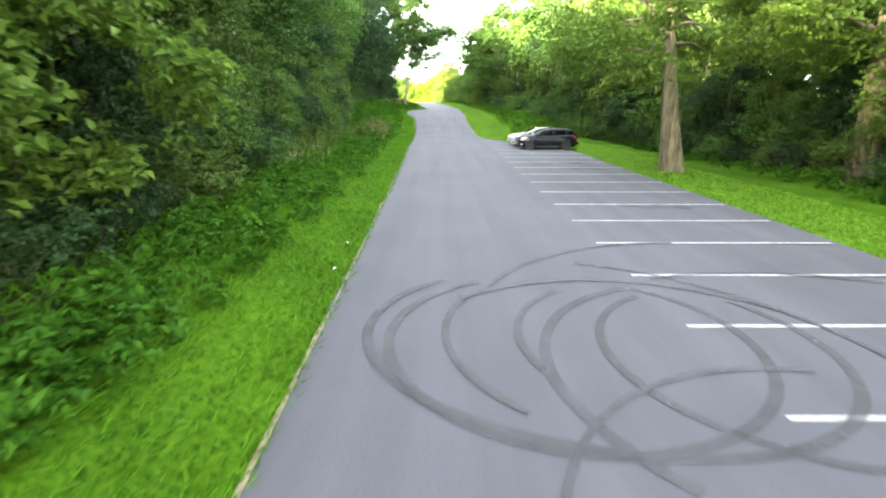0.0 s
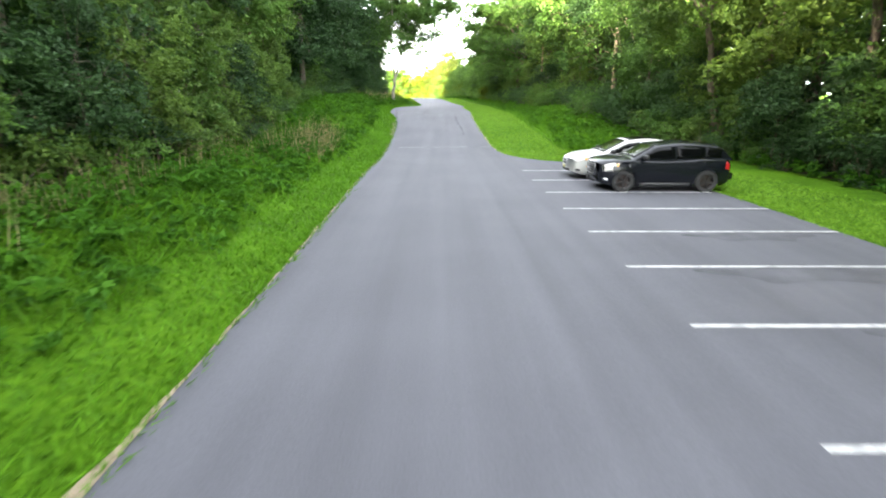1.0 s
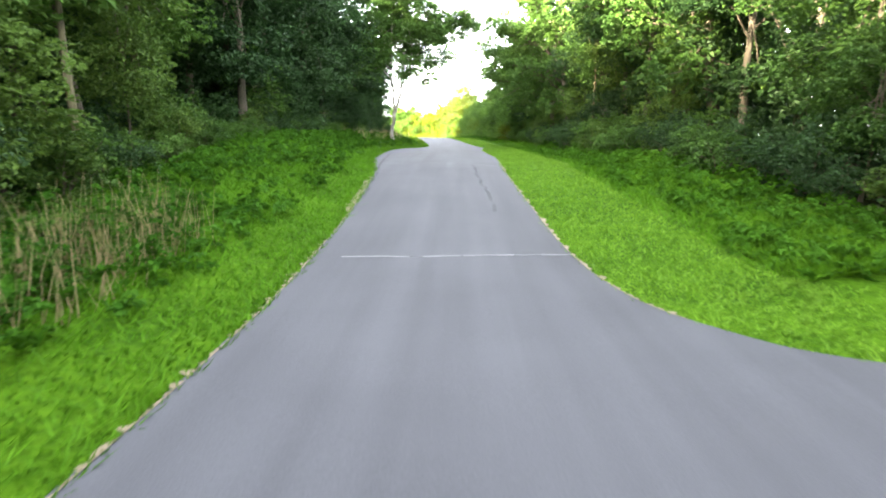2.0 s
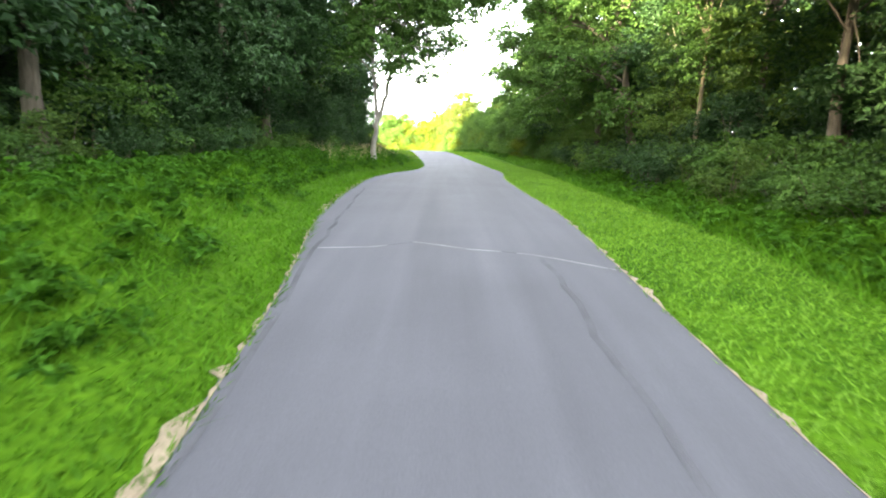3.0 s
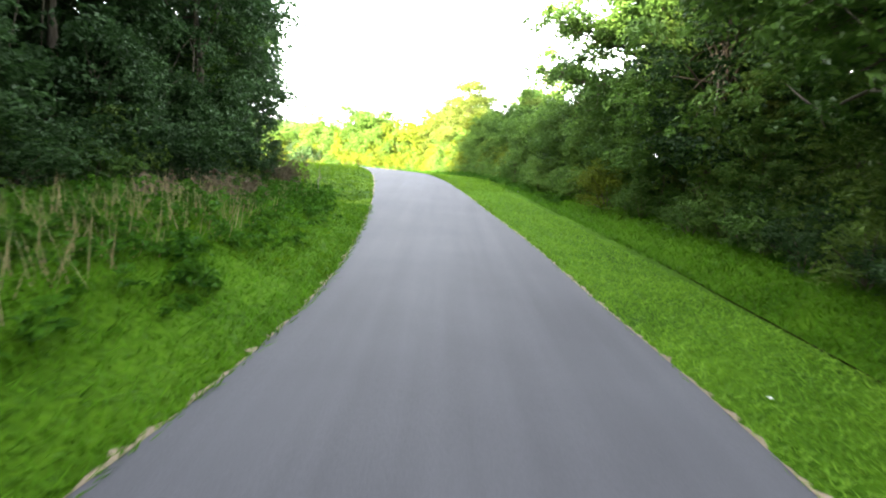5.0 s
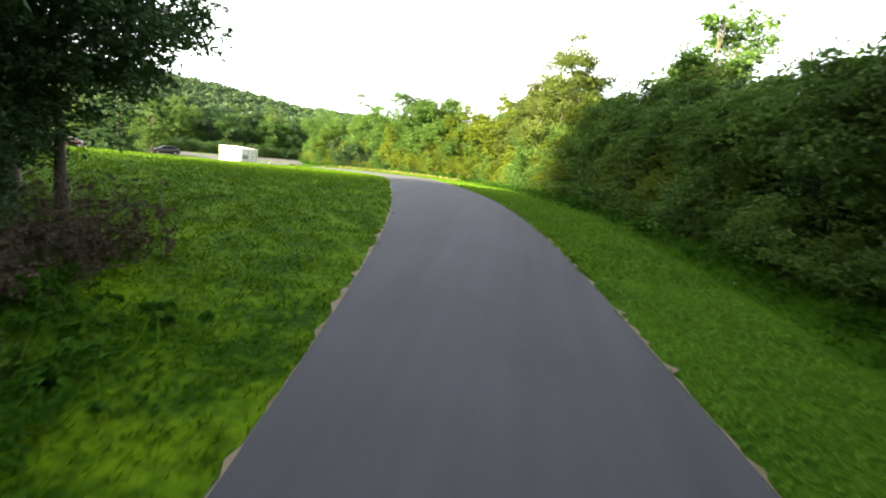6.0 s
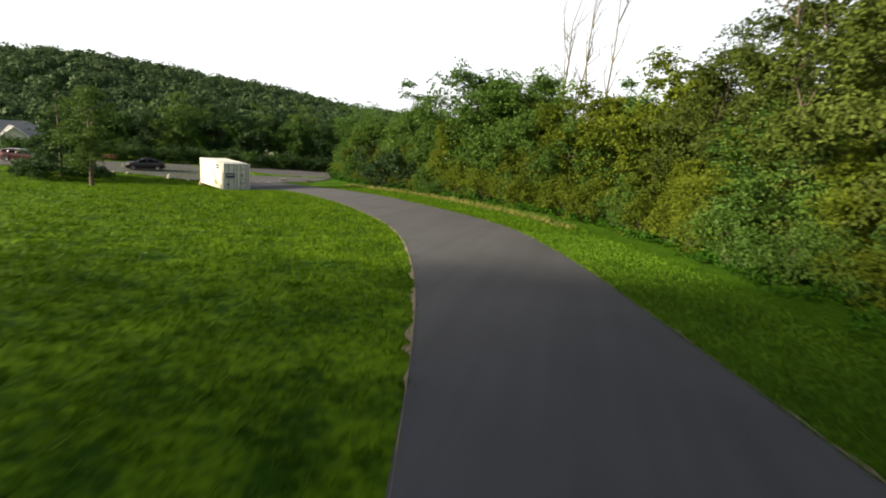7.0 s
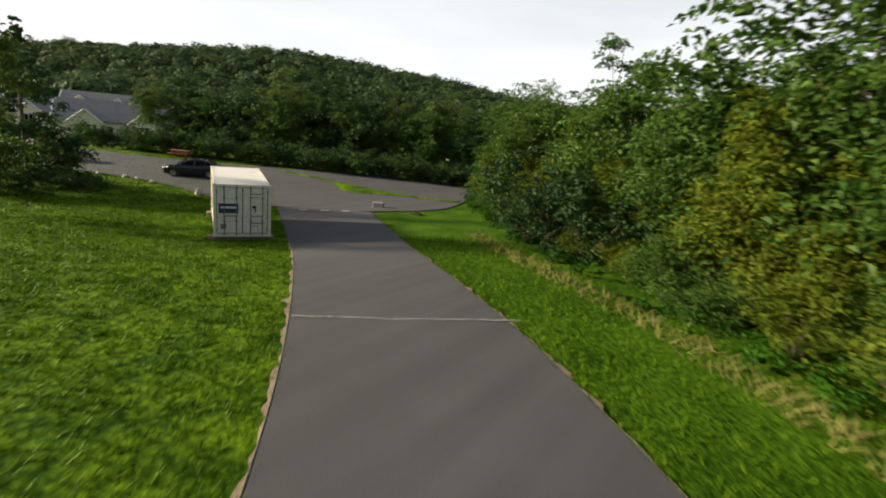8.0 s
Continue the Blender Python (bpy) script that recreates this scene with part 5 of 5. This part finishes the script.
        bmesh.ops.transform(bm, matrix=Matrix.Translation((0, yo, 0)) @ Matrix.Rotation(2 * math.pi * (k + 0.3) / spokes, 4, "Y"), verts=bm.verts)
        part("spoke", bm, rim_mat, lip)
    return w


def car(name, x, y, z, turn, spec, paint, rim_mat, label):
    """A car lofted from rounded sections; +x is its front."""
    root = new(name)
    root.matrix_basis = pose(x, y, z, 0, 0, turn)
    L, W, wb, r = spec["length"], spec["width"], spec["wheelbase"], spec["wheel"]
    hw = W / 2
    tx, tz = (np.array(q) for q in zip(*spec["deck"]))
    front, rear = L / 2, -L / 2
    axle_f = front - spec["overhang"]
    axles = (axle_f, axle_f - wb)
    xs = np.unique(np.round(np.concatenate([np.linspace(rear, front, 70), np.linspace(front - 0.12, front, 7)] + [np.linspace(a - r * 1.15, a + r * 1.15, 21) for a in axles]), 3))

    def soft(xx, px, pz, wide=0.13):
        """A polyline, rounded over its corners."""
        return float(np.mean(np.interp(xx + np.linspace(-wide, wide, 9), px, pz)))

    def deck(xx):
        return soft(xx, tx, tz, min(0.13, 0.02 + (front - xx), 0.02 + (xx - rear)))

    def half_width(xx):
        e = min(1, (front - xx) / 0.9) if xx > 0 else min(1, (xx - rear) / 0.7)
        return hw * (0.84 + 0.16 * math.sqrt(max(0, 1 - (1 - e) ** 2)))

    def bow(xx, q):
        """The nose and tail curve back towards the sides."""
        k = 0.30 * max(0, 1 - (front - xx) / 1.1) ** 1.5 - 0.22 * max(0, 1 - (xx - rear) / 0.8) ** 1.5
        return xx - k * (abs(q) / hw) ** 2.4

    SHAPE = np.array([(0.90, 0.0), (0.95, 0.07), (0.975, 0.2), (0.99, 0.35), (1.0, 0.5), (0.995, 0.64), (0.985, 0.76), (0.965, 0.86), (0.935, 0.93), (0.88, 0.985), (0.78, 1.03), (0.6, 1.06), (0.3, 1.08), (0.0, 1.085)])

    def bottom(xx, arches=True):
        zb = 0.20 + 0.10 * max(0, 1 - (front - xx) / 0.5) ** 2 + 0.14 * max(0, 1 - (xx - rear) / 0.5) ** 2
        for a in axles if arches else ():
            if abs(xx - a) < r * 1.15:
                zb = max(zb, r + math.sqrt((r * 1.15) ** 2 - (xx - a) ** 2) - 0.02)
        return zb

    def surface(xx, u, s, out=0.0):
        """A point of the flank at height share u, without the arches."""
        zb, zt = bottom(xx, False), deck(xx)
        q = half_width(xx) * float(np.interp(u, SHAPE[:, 1], SHAPE[:, 0])) + out
        return (bow(xx, q), s * q, zb + (zt - zb) * u)

    rows = []
    for xx in xs:
        w, zt, zb0 = half_width(xx), deck(xx), bottom(xx, False)
        zl = min(bottom(xx), zt - 0.1)
        ul = (zl - zb0) / (zt - zb0)
        flare = 0.02 * max(0, 1 - min(abs(xx - a) for a in axles) / (r * 1.6)) ** 0.5
        sec = []
        for q, u in SHAPE:
            u = ul + (1 - ul) * u if u <= 1 else 1 + (u - 1) * (0.5 if abs(xx) < 1 else 1.0)
            qq = w * (q if ul < 0.02 or u > 0.9 else float(np.interp(u, SHAPE[:, 1], SHAPE[:, 0]))) + flare * (u < 0.8)
            sec.append((qq if q else 0.0, zb0 + (zt - zb0) * min(u, 1) + max(0, u - 1) * 0.45))
        rows.append([(bow(xx, q), q, zz) for q, zz in sec] + [(bow(xx, q), -q, zz) for q, zz in sec[-2::-1]])
    m = len(rows[0])
    n = len(xs)
    v = [p for row in rows for p in row]
    f = [(i * m + k, i * m + k + 1, (i + 1) * m + k + 1, (i + 1) * m + k) for i in range(n - 1) for k in range(m - 1)]
    f += [(k, m - 1 - k, m - 2 - k, k + 1) for k in range(m // 2 - 1)] + [((n - 1) * m + k, (n - 1) * m + k + 1, (n - 1) * m + m - 2 - k, (n - 1) * m + m - 1 - k) for k in range(m // 2 - 1)]
    mesh_object("body", v, f, paint, root, smooth=True)
    box_part("underbody", (axles[1] + r, axles[0] - r, -hw + 0.14, hw - 0.14, 0.17, 0.4), DARKP, root)
    box_part("underbody", (rear + 0.35, front - 0.4, -hw + 0.3, hw - 0.3, 0.25, 0.6), DARKP, root)

    # cabin: roof line, tumblehome and glass that follows it
    (ax, az), (bx, bz), (rx, rz), (cx, cz), (dx, dz) = spec["cabin"]
    lx, lz = np.array([dx, cx, (cx + rx) / 2, rx, bx, ax]), np.array([dz - 0.05, cz, (rz + cz) / 2 + 0.02, rz, bz, az - 0.05])
    wb_, wt_ = hw * 0.93, hw * 0.70

    def roof(xx):
        return soft(xx, lx, lz, 0.11)

    def side(xx, zz):
        t = min(1, max(0, (zz - 0.95) / (rz - 0.95)))
        return (wb_ + (wt_ - wb_) * t ** 1.15) * (1 - 0.10 * max(0, (-xx - 0.9) / 1.2))

    stations = np.linspace(dx, ax, 46)
    v = []
    for px in stations:
        zf, pz = deck(px) - 0.03, roof(px)
        pz = max(pz, zf + 0.02)
        low = max(pz - 0.09, zf + 0.005)
        q = side(px, low)
        sec = [(side(px, zf + (low - zf) * k / 4), zf + (low - zf) * k / 4) for k in range(5)]
        sec += [(q - 0.02, low + (pz - low) * 0.45), (q - 0.055, low + (pz - low) * 0.78), (q - 0.12, pz), (q * 0.5, pz + 0.022), (0.0, pz + 0.03)]
        v += [(px, a, b) for a, b in sec] + [(px, -a, b) for a, b in sec[-2::-1]]
    m = 19
    f = [(i * m + k, i * m + k + 1, (i + 1) * m + k + 1, (i + 1) * m + k) for i in range(len(stations) - 1) for k in range(m - 1)]
    mesh_object("cabin", v, f, paint, root, smooth=True)

    def sheet(name, at, us, vs, mat, owner, lab="", thick=0.012, away=(0, 0, 0.6)):
        """A curved panel over a grid of points, with an edge that goes inwards."""
        nu, nv = len(us), len(vs)
        top = [Vector(at(a, b)) for a in us for b in vs]
        mid = Vector(away)
        low = [p - (p - mid).normalized() * thick for p in top]
        fs = [(i * nv + k, i * nv + k + 1, (i + 1) * nv + k + 1, (i + 1) * nv + k) for i in range(nu - 1) for k in range(nv - 1)]
        ring = [i * nv for i in range(nu)] + [(nu - 1) * nv + k for k in range(1, nv)] + [i * nv + nv - 1 for i in range(nu - 2, -1, -1)] + [k for k in range(nv - 2, 0, -1)]
        c = nu * nv
        fs += [(a, b, b + c, a + c) for a, b in zip(ring, ring[1:] + ring[:1])]
        return mesh_object(name, top + low, fs, mat, owner, label=lab, smooth=True)

    grid9 = np.linspace(-1, 1, 9)

    def over(px, k):
        q = (side(px, roof(px) - 0.05) - 0.10) * k
        return (px, q, roof(px) + 0.038 - 0.026 * k * k)

    screen = sheet("windscreen", over, np.linspace(bx + 0.04, ax - 0.10, 9), grid9 * 0.97, GLASS, root)
    for s in (0.1, 0.75):
        ends = [Vector(over(ax - 0.11, s)) + Vector((0.01, 0, 0.012)), Vector(over(ax - 0.30, s * 0.6 - 0.42)) + Vector((0.01, 0, 0.012))]
        mesh_object("wiper", *tube(ends, [0.010, 0.007], 5), DARKP, screen)
    sheet("rear_window", over, np.linspace(dx + 0.10, cx - 0.04, 7), grid9 * 0.9, GLASS, root)
    # Dark sheet added over the roof to imitate the reflection of trees.
    if spec["roof_reflects"]:
        sheet("roof_panel", over, np.linspace(cx + 0.12, bx - 0.10, 9), grid9 * 0.95, GLASS, root, "dark panel imitating trees reflected in the roof")
    belt, post, post2, tail = spec["belt"], spec["post"], spec["post2"], spec["tail"]
    for s in (1, -1):
        def window(px, k, s=s):
            lo = belt + 0.03 * max(0, -px)
            zz = lo + (max(roof(px) - 0.095, lo + 0.012) - lo) * k
            return (px, s * (side(px, zz) + 0.007), zz)

        ks = np.linspace(0, 1, 5)
        front_x = max(q for q in np.linspace(bx, ax, 40) if roof(q) - 0.095 > belt + 0.02)
        sheet("side_window", window, np.linspace(post + 0.045, front_x, 9), ks, GLASS, root)
        sheet("side_window", window, np.linspace(post2 + 0.03, post - 0.045, 6), ks, GLASS, root)
        sheet("quarter_window", window, np.linspace(tail, post2 - 0.03, 5), ks, GLASS, root)
        for xx in (post, post2):
            p = surface(xx + 0.15, 0.80, s)
            part("door_handle", box(bmesh.new(), p[0] - 0.10, p[0] + 0.09, *sorted((p[1] - s * 0.02, p[1] + s * 0.022)), p[2] - 0.018, p[2] + 0.018, 0.008), paint, root)
        mw = wb_ + 0.12
        mirror = part("wing_mirror", box(bmesh.new(), ax - 0.48, ax - 0.33, *sorted((s * (mw - 0.12), s * (mw + 0.10))), belt - 0.0, belt + 0.135, 0.04), DARKP if spec["dark_mirror"] else paint, root, smooth=True)

        def flank(xx, u, s=s):
            return surface(xx, u, s, 0.006)

        h0, h1 = spec["lamp"]
        lamp = sheet("headlight", flank, np.linspace(front - spec["lamp_back"], front - 0.005, 9), np.linspace(h0, h1, 5), LAMP, root, "clear headlight")
        sheet("indicator", lambda xx, u, s=s: surface(xx, u, s, 0.010), np.linspace(front - spec["lamp_back"] + 0.01, front - spec["lamp_back"] + 0.13, 3), np.linspace(h0 + 0.03, h1 - 0.05, 3), AMBER, lamp, "amber indicator lens")
        sheet("side_marker", flank, np.linspace(front - 0.55, front - 0.44, 3), np.linspace(0.42, 0.49, 2), AMBER, root, "small amber side marker")
        sheet("tail_light", flank, np.linspace(rear + 0.005, rear + 0.22, 5), np.linspace(0.62, 0.9, 4), RED, root, "red tail light")
        sheet("door_sill", flank, np.linspace(axles[1] + r * 1.22, axles[0] - r * 1.22, 4), np.linspace(0.02, 0.13, 3), SILL if paint is BLACKP else DARKP, root, "grey door sill")
        for a in axles:
            wheel(root, a, s * (hw - 0.105), r, 0.215, rim_mat, spec["spokes"])

    def nose(q, zz, out=0.0):
        return (bow(front, q) + out, q, zz)

    g0, g1, gw, gl = spec["grille"]
    ys = np.linspace(-gw, gw, 11)
    grille = sheet("grille", lambda q, zz: nose(q * (1 - 0.25 * (g1 - zz) / (g1 - g0)), zz, 0.006), ys, np.linspace(g0, g1, 4), DARKP, root, "dark slatted grille")
    for zz in np.linspace(g0, g1, gl):
        sheet("slat", lambda q, t, zz=zz: nose(q * (1 - 0.25 * (g1 - zz) / (g1 - g0)), t, 0.020), ys, [zz - 0.011, zz + 0.011], spec["slat"], grille, "bright grille slat", thick=0.02)
    for q in (-gw, gw):
        sheet("grille_surround", lambda a, t, q=q: nose((q + a) * (1 - 0.25 * (g1 - t) / (g1 - g0)), t, 0.018), [-0.015, 0.015], np.linspace(g0, g1, 3), spec["slat"], grille, thick=0.02)
    sheet("badge", lambda q, zz: nose(q, zz, 0.03), [-0.08, 0, 0.08], [(g0 + g1) / 2 - 0.025, (g0 + g1) / 2 + 0.025], ALLOY, grille)
    sheet("lower_intake", lambda q, zz: nose(q, zz, 0.006), np.linspace(-0.5, 0.5, 7), [0.31, 0.39], DARKP, root)
    for s in (1, -1):
        sheet("fog_light", lambda xx, u, s=s: surface(xx, u, s, 0.005), np.linspace(front - 0.20, front - 0.02, 4), np.linspace(0.16, 0.28, 3), spec["fog"], root)
    sheet("front_plate", lambda q, zz: nose(q, zz, 0.022), [-0.15, 0, 0.15], [0.40, 0.50], spec["plate"], root, "plain plate on the bumper")
    box_part("rear_bumper", (rear - 0.03, rear + 0.16, -hw * 0.72, hw * 0.72, 0.38, 0.60), paint, root, bevel=0.04)
    box_part("number_plate", (rear - 0.042, rear - 0.031, -0.16, 0.16, 0.44, 0.56), WHITE, root, "plain pale plate")
    return tagged(root, label, "car")


HATCH = dict(length=4.41, width=1.75, wheelbase=2.635, wheel=0.35, overhang=0.87, spokes=5, belt=1.05, post=-0.28, post2=-1.22, tail=-1.74, roof_reflects=False, dark_mirror=True,
             lamp=(0.60, 0.92), lamp_back=0.62, grille=(0.56, 0.86, 0.46, 5), slat=STEEL, fog=ALLOY, plate=DARKP,
             deck=[(-2.21, 0.86), (-2.12, 1.06), (-1.2, 1.07), (0, 1.02), (0.95, 1.04), (1.6, 1.02), (2.0, 0.98), (2.16, 0.92), (2.205, 0.86)],
             cabin=[(1.12, 1.07), (0.30, 1.46), (-0.5, 1.54), (-1.72, 1.46), (-2.12, 1.08)])
SEDAN = dict(length=4.6, width=1.8, wheelbase=2.685, wheel=0.33, overhang=0.95, spokes=5, belt=0.98, post=-0.25, post2=-1.05, tail=-1.5, roof_reflects=True, dark_mirror=True,
             lamp=(0.74, 0.95), lamp_back=0.52, grille=(0.52, 0.73, 0.30, 3), slat=ALLOY, fog=DARKP, plate=PLATE,
             deck=[(-2.3, 0.80), (-2.2, 1.02), (-1.7, 1.05), (0, 0.96), (1.0, 0.97), (1.6, 0.93), (2.0, 0.86), (2.2, 0.79), (2.3, 0.72)],
             cabin=[(1.20, 1.0), (0.25, 1.41), (-0.45, 1.475), (-1.15, 1.40), (-1.95, 1.08)])
hatch = car("hatchback_car", 7.22, 37.77, 0.0, 180, HATCH, BLACKP, GUNMETAL, "black hatchback car with dark wheels parked in a bay")
sticker = mesh_object("sticker", [(-1.02 + 0.07 * math.cos(k * math.pi / 5) * (1 if k % 2 else 0.6), HATCH["width"] / 2 + 0.004, 0.72 + 0.07 * math.sin(k * math.pi / 5) * (1 if k % 2 else 0.6)) for k in range(10)], [tuple(range(10))], WHITE, hatch, label="small white star sticker")
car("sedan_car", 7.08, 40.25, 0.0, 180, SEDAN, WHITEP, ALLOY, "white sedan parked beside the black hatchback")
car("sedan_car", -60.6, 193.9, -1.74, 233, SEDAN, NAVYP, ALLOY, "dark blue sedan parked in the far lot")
car("hatchback_car", -72.8, 188.2, -1.74, 25, HATCH, MAROON, ALLOY, "dark maroon car parked at the far lot's edge")


def stone(x, y, size, seed, name="boulder", mat=None, label="pale rough boulder at the edge of the lot"):
    r = np.random.default_rng(seed)
    bm = bmesh.new()
    bmesh.ops.create_icosphere(bm, subdivisions=2, radius=1)
    for v in bm.verts:
        k = 1 + 0.22 * noise.noise(v.co * 1.3 + Vector((seed, 0, 0))) + 0.1 * noise.noise(v.co * 3.1)
        v.co = Vector((v.co.x * k * size[0], v.co.y * k * size[1], max(-0.25, v.co.z) * k * size[2]))
    me = bpy.data.meshes.new(name)
    bm.to_mesh(me)
    bm.free()
    me.materials.append(mat or STONE)
    ob = new(name, me)
    ob.matrix_basis = pose(x, y, z_at(x, y) + 0.05, 0, 0, r.uniform(0, 180))
    return tagged(ob, label, "boulder", "boulders along the lot")


for k, (x, y, s) in enumerate(((-65.7, 187.3, 0.4), (-63.6, 188.0, 0.3), (-61.6, 189.0, 0.34), (-60.4, 189.4, 0.3), (-58.7, 189.6, 0.32), (-53.3, 190.1, 0.36), (-50.6, 189.9, 0.3))):
    stone(x, y, (s * 0.75, s * 0.6, s * (1.2 if k == 5 else 0.5)), k + 3)
blk = part("concrete_block", box(bmesh.new(), -0.4, 0.4, -0.22, 0.22, -0.05, 0.42, 0.04), CONCRETE, None)
blk.matrix_basis = pose(-43.6, 198.2, z_at(-43.6, 198.2), 0, 0, 30)
tagged(blk, "pale concrete block at the road's corner", "concrete block")
stone(-39.7, 197.7, (0.6, 0.22, 0.24), 31, "log", SOIL, "short dark log lying in the grass")


def picnic_table(x, y, turn):
    root = new("picnic_table")
    root.matrix_basis = pose(x, y, z_at(x, y) + 0.07, 0, 0, turn)
    for k in range(5):
        box_part("tabletop_plank", (-1.0, 1.0, -0.36 + 0.148 * k, -0.22 + 0.148 * k, 0.70, 0.745), REDWOOD, root, bevel=0.006)
    for s in (-1, 1):
        for k in range(2):
            q = s * (0.62 + 0.15 * k)
            box_part("bench_plank", (-1.0, 1.0, q - 0.07, q + 0.07, 0.42, 0.46), REDWOOD, root, bevel=0.006)
        for xx in (-0.7, 0.7):
            v, f = tube([(xx, s * 0.75, -0.05), (xx, s * 0.22, 0.70)], [0.055, 0.055], 4)
            mesh_object("leg", v, f, REDWOOD, root)
    for xx in (-0.74, 0.74):
        box_part("cross_beam", (xx - 0.03, xx + 0.03, -0.78, 0.78, 0.34, 0.42), REDWOOD, root)
    return tagged(root, "red-brown wooden picnic table beyond the lot", "picnic table")


picnic_table(-72.0, 199.2, 35)

# ---- houses in the valley ----
SIDING = material("cream_siding", (0.55, 0.52, 0.42), (0.72, 0.69, 0.58), rough=0.8, scale=0.6, fine=6, bump=0.1)
ROOFING = material("grey_shingle", (0.12, 0.125, 0.135), (0.24, 0.245, 0.26), rough=0.9, scale=0.8, fine=9, bump=0.4)
TRIM = plain("white_trim", (0.75, 0.75, 0.72), 0.6)


def house(x, y, ridge, turn, n=2, wide=8.2):
    """A row of gabled houses; ridge is the height of its roof ridge."""
    root = new("house")
    W, D, H, rise = wide * n, 9.0, 5.4, 2.6
    root.matrix_basis = pose(x, y, ridge - H - rise, 0, 0, turn)
    box_part("wall", (-W / 2, W / 2, -D / 2, D / 2, -1.5, H), SIDING, root)
    v = [(-W / 2 - 0.4, -D / 2 - 0.5, H - 0.1), (W / 2 + 0.4, -D / 2 - 0.5, H - 0.1), (W / 2 + 0.4, 0, H + rise), (-W / 2 - 0.4, 0, H + rise), (-W / 2 - 0.4, D / 2 + 0.5, H - 0.1), (W / 2 + 0.4, D / 2 + 0.5, H - 0.1)]
    mesh_object("roof", v + [(a, b, c - 0.2) for a, b, c in v], [(0, 1, 2, 3), (3, 2, 5, 4), (7, 6, 9, 8), (8, 9, 10, 11), (0, 3, 9, 6), (3, 4, 10, 9), (1, 7, 8, 2), (2, 8, 11, 5), (0, 6, 7, 1), (4, 5, 11, 10)], ROOFING, root)
    for sx in (-1, 1):
        e = [(sx * W / 2, -D / 2, H), (sx * W / 2, D / 2, H), (sx * W / 2, 0, H + rise - 0.25)]
        mesh_object("gable_wall", e + [(a - sx * 0.2, b, c) for a, b, c in e], [(0, 1, 2)[::sx], (3, 4, 5)[::-sx]], SIDING, root)
        for sy in (-1, 1):
            v, f = tube([(sx * (W / 2 + 0.42), sy * (D / 2 + 0.5), H - 0.15), (sx * (W / 2 + 0.42), 0, H + rise - 0.05)], [0.14, 0.14], 4)
            mesh_object("bargeboard", v, f, TRIM, root)
    for k in range(n):
        cx = -W / 2 + wide * (k + 0.5)
        g = [(cx - 2.2, -D / 2 - 1.2, -1.5), (cx + 2.2, -D / 2 - 1.2, -1.5), (cx + 2.2, -D / 2 - 1.2, H - 0.3), (cx, -D / 2 - 1.2, H + 1.5), (cx - 2.2, -D / 2 - 1.2, H - 0.3)]
        b = [(a, -D / 2 + 2.5, c) for a, _, c in g]
        mesh_object("gable_bay", g + b, [(0, 1, 2, 3, 4), (1, 6, 7, 2), (5, 0, 4, 9)], SIDING, root)
        e = [(cx - 2.6, H - 0.55), (cx, H + 1.64), (cx + 2.6, H - 0.55)]
        v = [(a, yy, c) for yy in (-D / 2 - 1.5, -D / 2 + 2.6) for a, c in e]
        v += [(a, b_, c + 0.16) for a, b_, c in v]
        mesh_object("gable_roof", v, [(0, 1, 4, 3), (1, 2, 5, 4), (6, 9, 10, 7), (7, 10, 11, 8), (0, 6, 7, 1), (1, 7, 8, 2), (0, 3, 9, 6), (2, 8, 11, 5)], ROOFING, root)
        for sx in (-1, 1):
            v, f = tube([(cx + sx * 2.6, -D / 2 - 1.52, H - 0.5), (cx, -D / 2 - 1.52, H + 1.68)], [0.13, 0.13], 4)
            mesh_object("bargeboard", v, f, TRIM, root)
        for zz in (0.8, 3.5):
            w = box_part("window", (cx - 0.75, cx + 0.75, -D / 2 - 1.27, -D / 2 - 1.19, zz, zz + 1.35), TRIM, root)
            for q in (-0.34, 0.34):
                box_part("pane", (cx + q - 0.3, cx + q + 0.3, -D / 2 - 1.285, -D / 2 - 1.272, zz + 0.09, zz + 1.26), GLASS, w)
        w = box_part("window", (cx + 2.8, cx + 3.8, -D / 2 - 0.07, -D / 2 + 0.01, 3.4, 4.6), TRIM, root)
        box_part("pane", (cx + 2.9, cx + 3.7, -D / 2 - 0.085, -D / 2 - 0.072, 3.5, 4.5), GLASS, w)
    return tagged(root, "cream-sided row house with grey gabled roof", "house")


for x, y, ridge, turn, n in ((-117.0, 213.0, 1.3, 64, 2), (-150, 221, 0.6, 66, 2), (-148, 206, 0.6, 72, 2), (-172, 234, 1.6, 60, 2), (-92, 279, 3.2, 10, 2), (-146, 190, 0.8, 74, 3)):
    house(x, y, ridge, turn, n)

# ---- small litter on the verges ----
for k, (x, y) in enumerate(((-3.9, 3.6), (-2.75, 10.2), (-2.78, 12.2), (-4.4, 16.3), (-4.5, 14.6), (8.9, 23.9), (4.4, 99.5), (4.7, 129.2))):
    ob = mesh_object("litter", [(0, 0, 0.02), (0.16, 0.02, 0.03), (0.2, 0.09, 0.07), (0.03, 0.1, 0.05), (0.1, 0.05, 0.1)], [(0, 1, 4), (1, 2, 4), (2, 3, 4), (3, 0, 4), (3, 2, 1, 0)], WHITE)
    ob.matrix_basis = pose(x, y, max(z_at(x, y), road_z(x, y) - 0.02) + 0.03, 0, 0, 47 * k) @ Matrix.Scale(0.42, 4)
    tagged(ob, "crumpled scrap of white paper on the verge", "litter", "litter scraps")
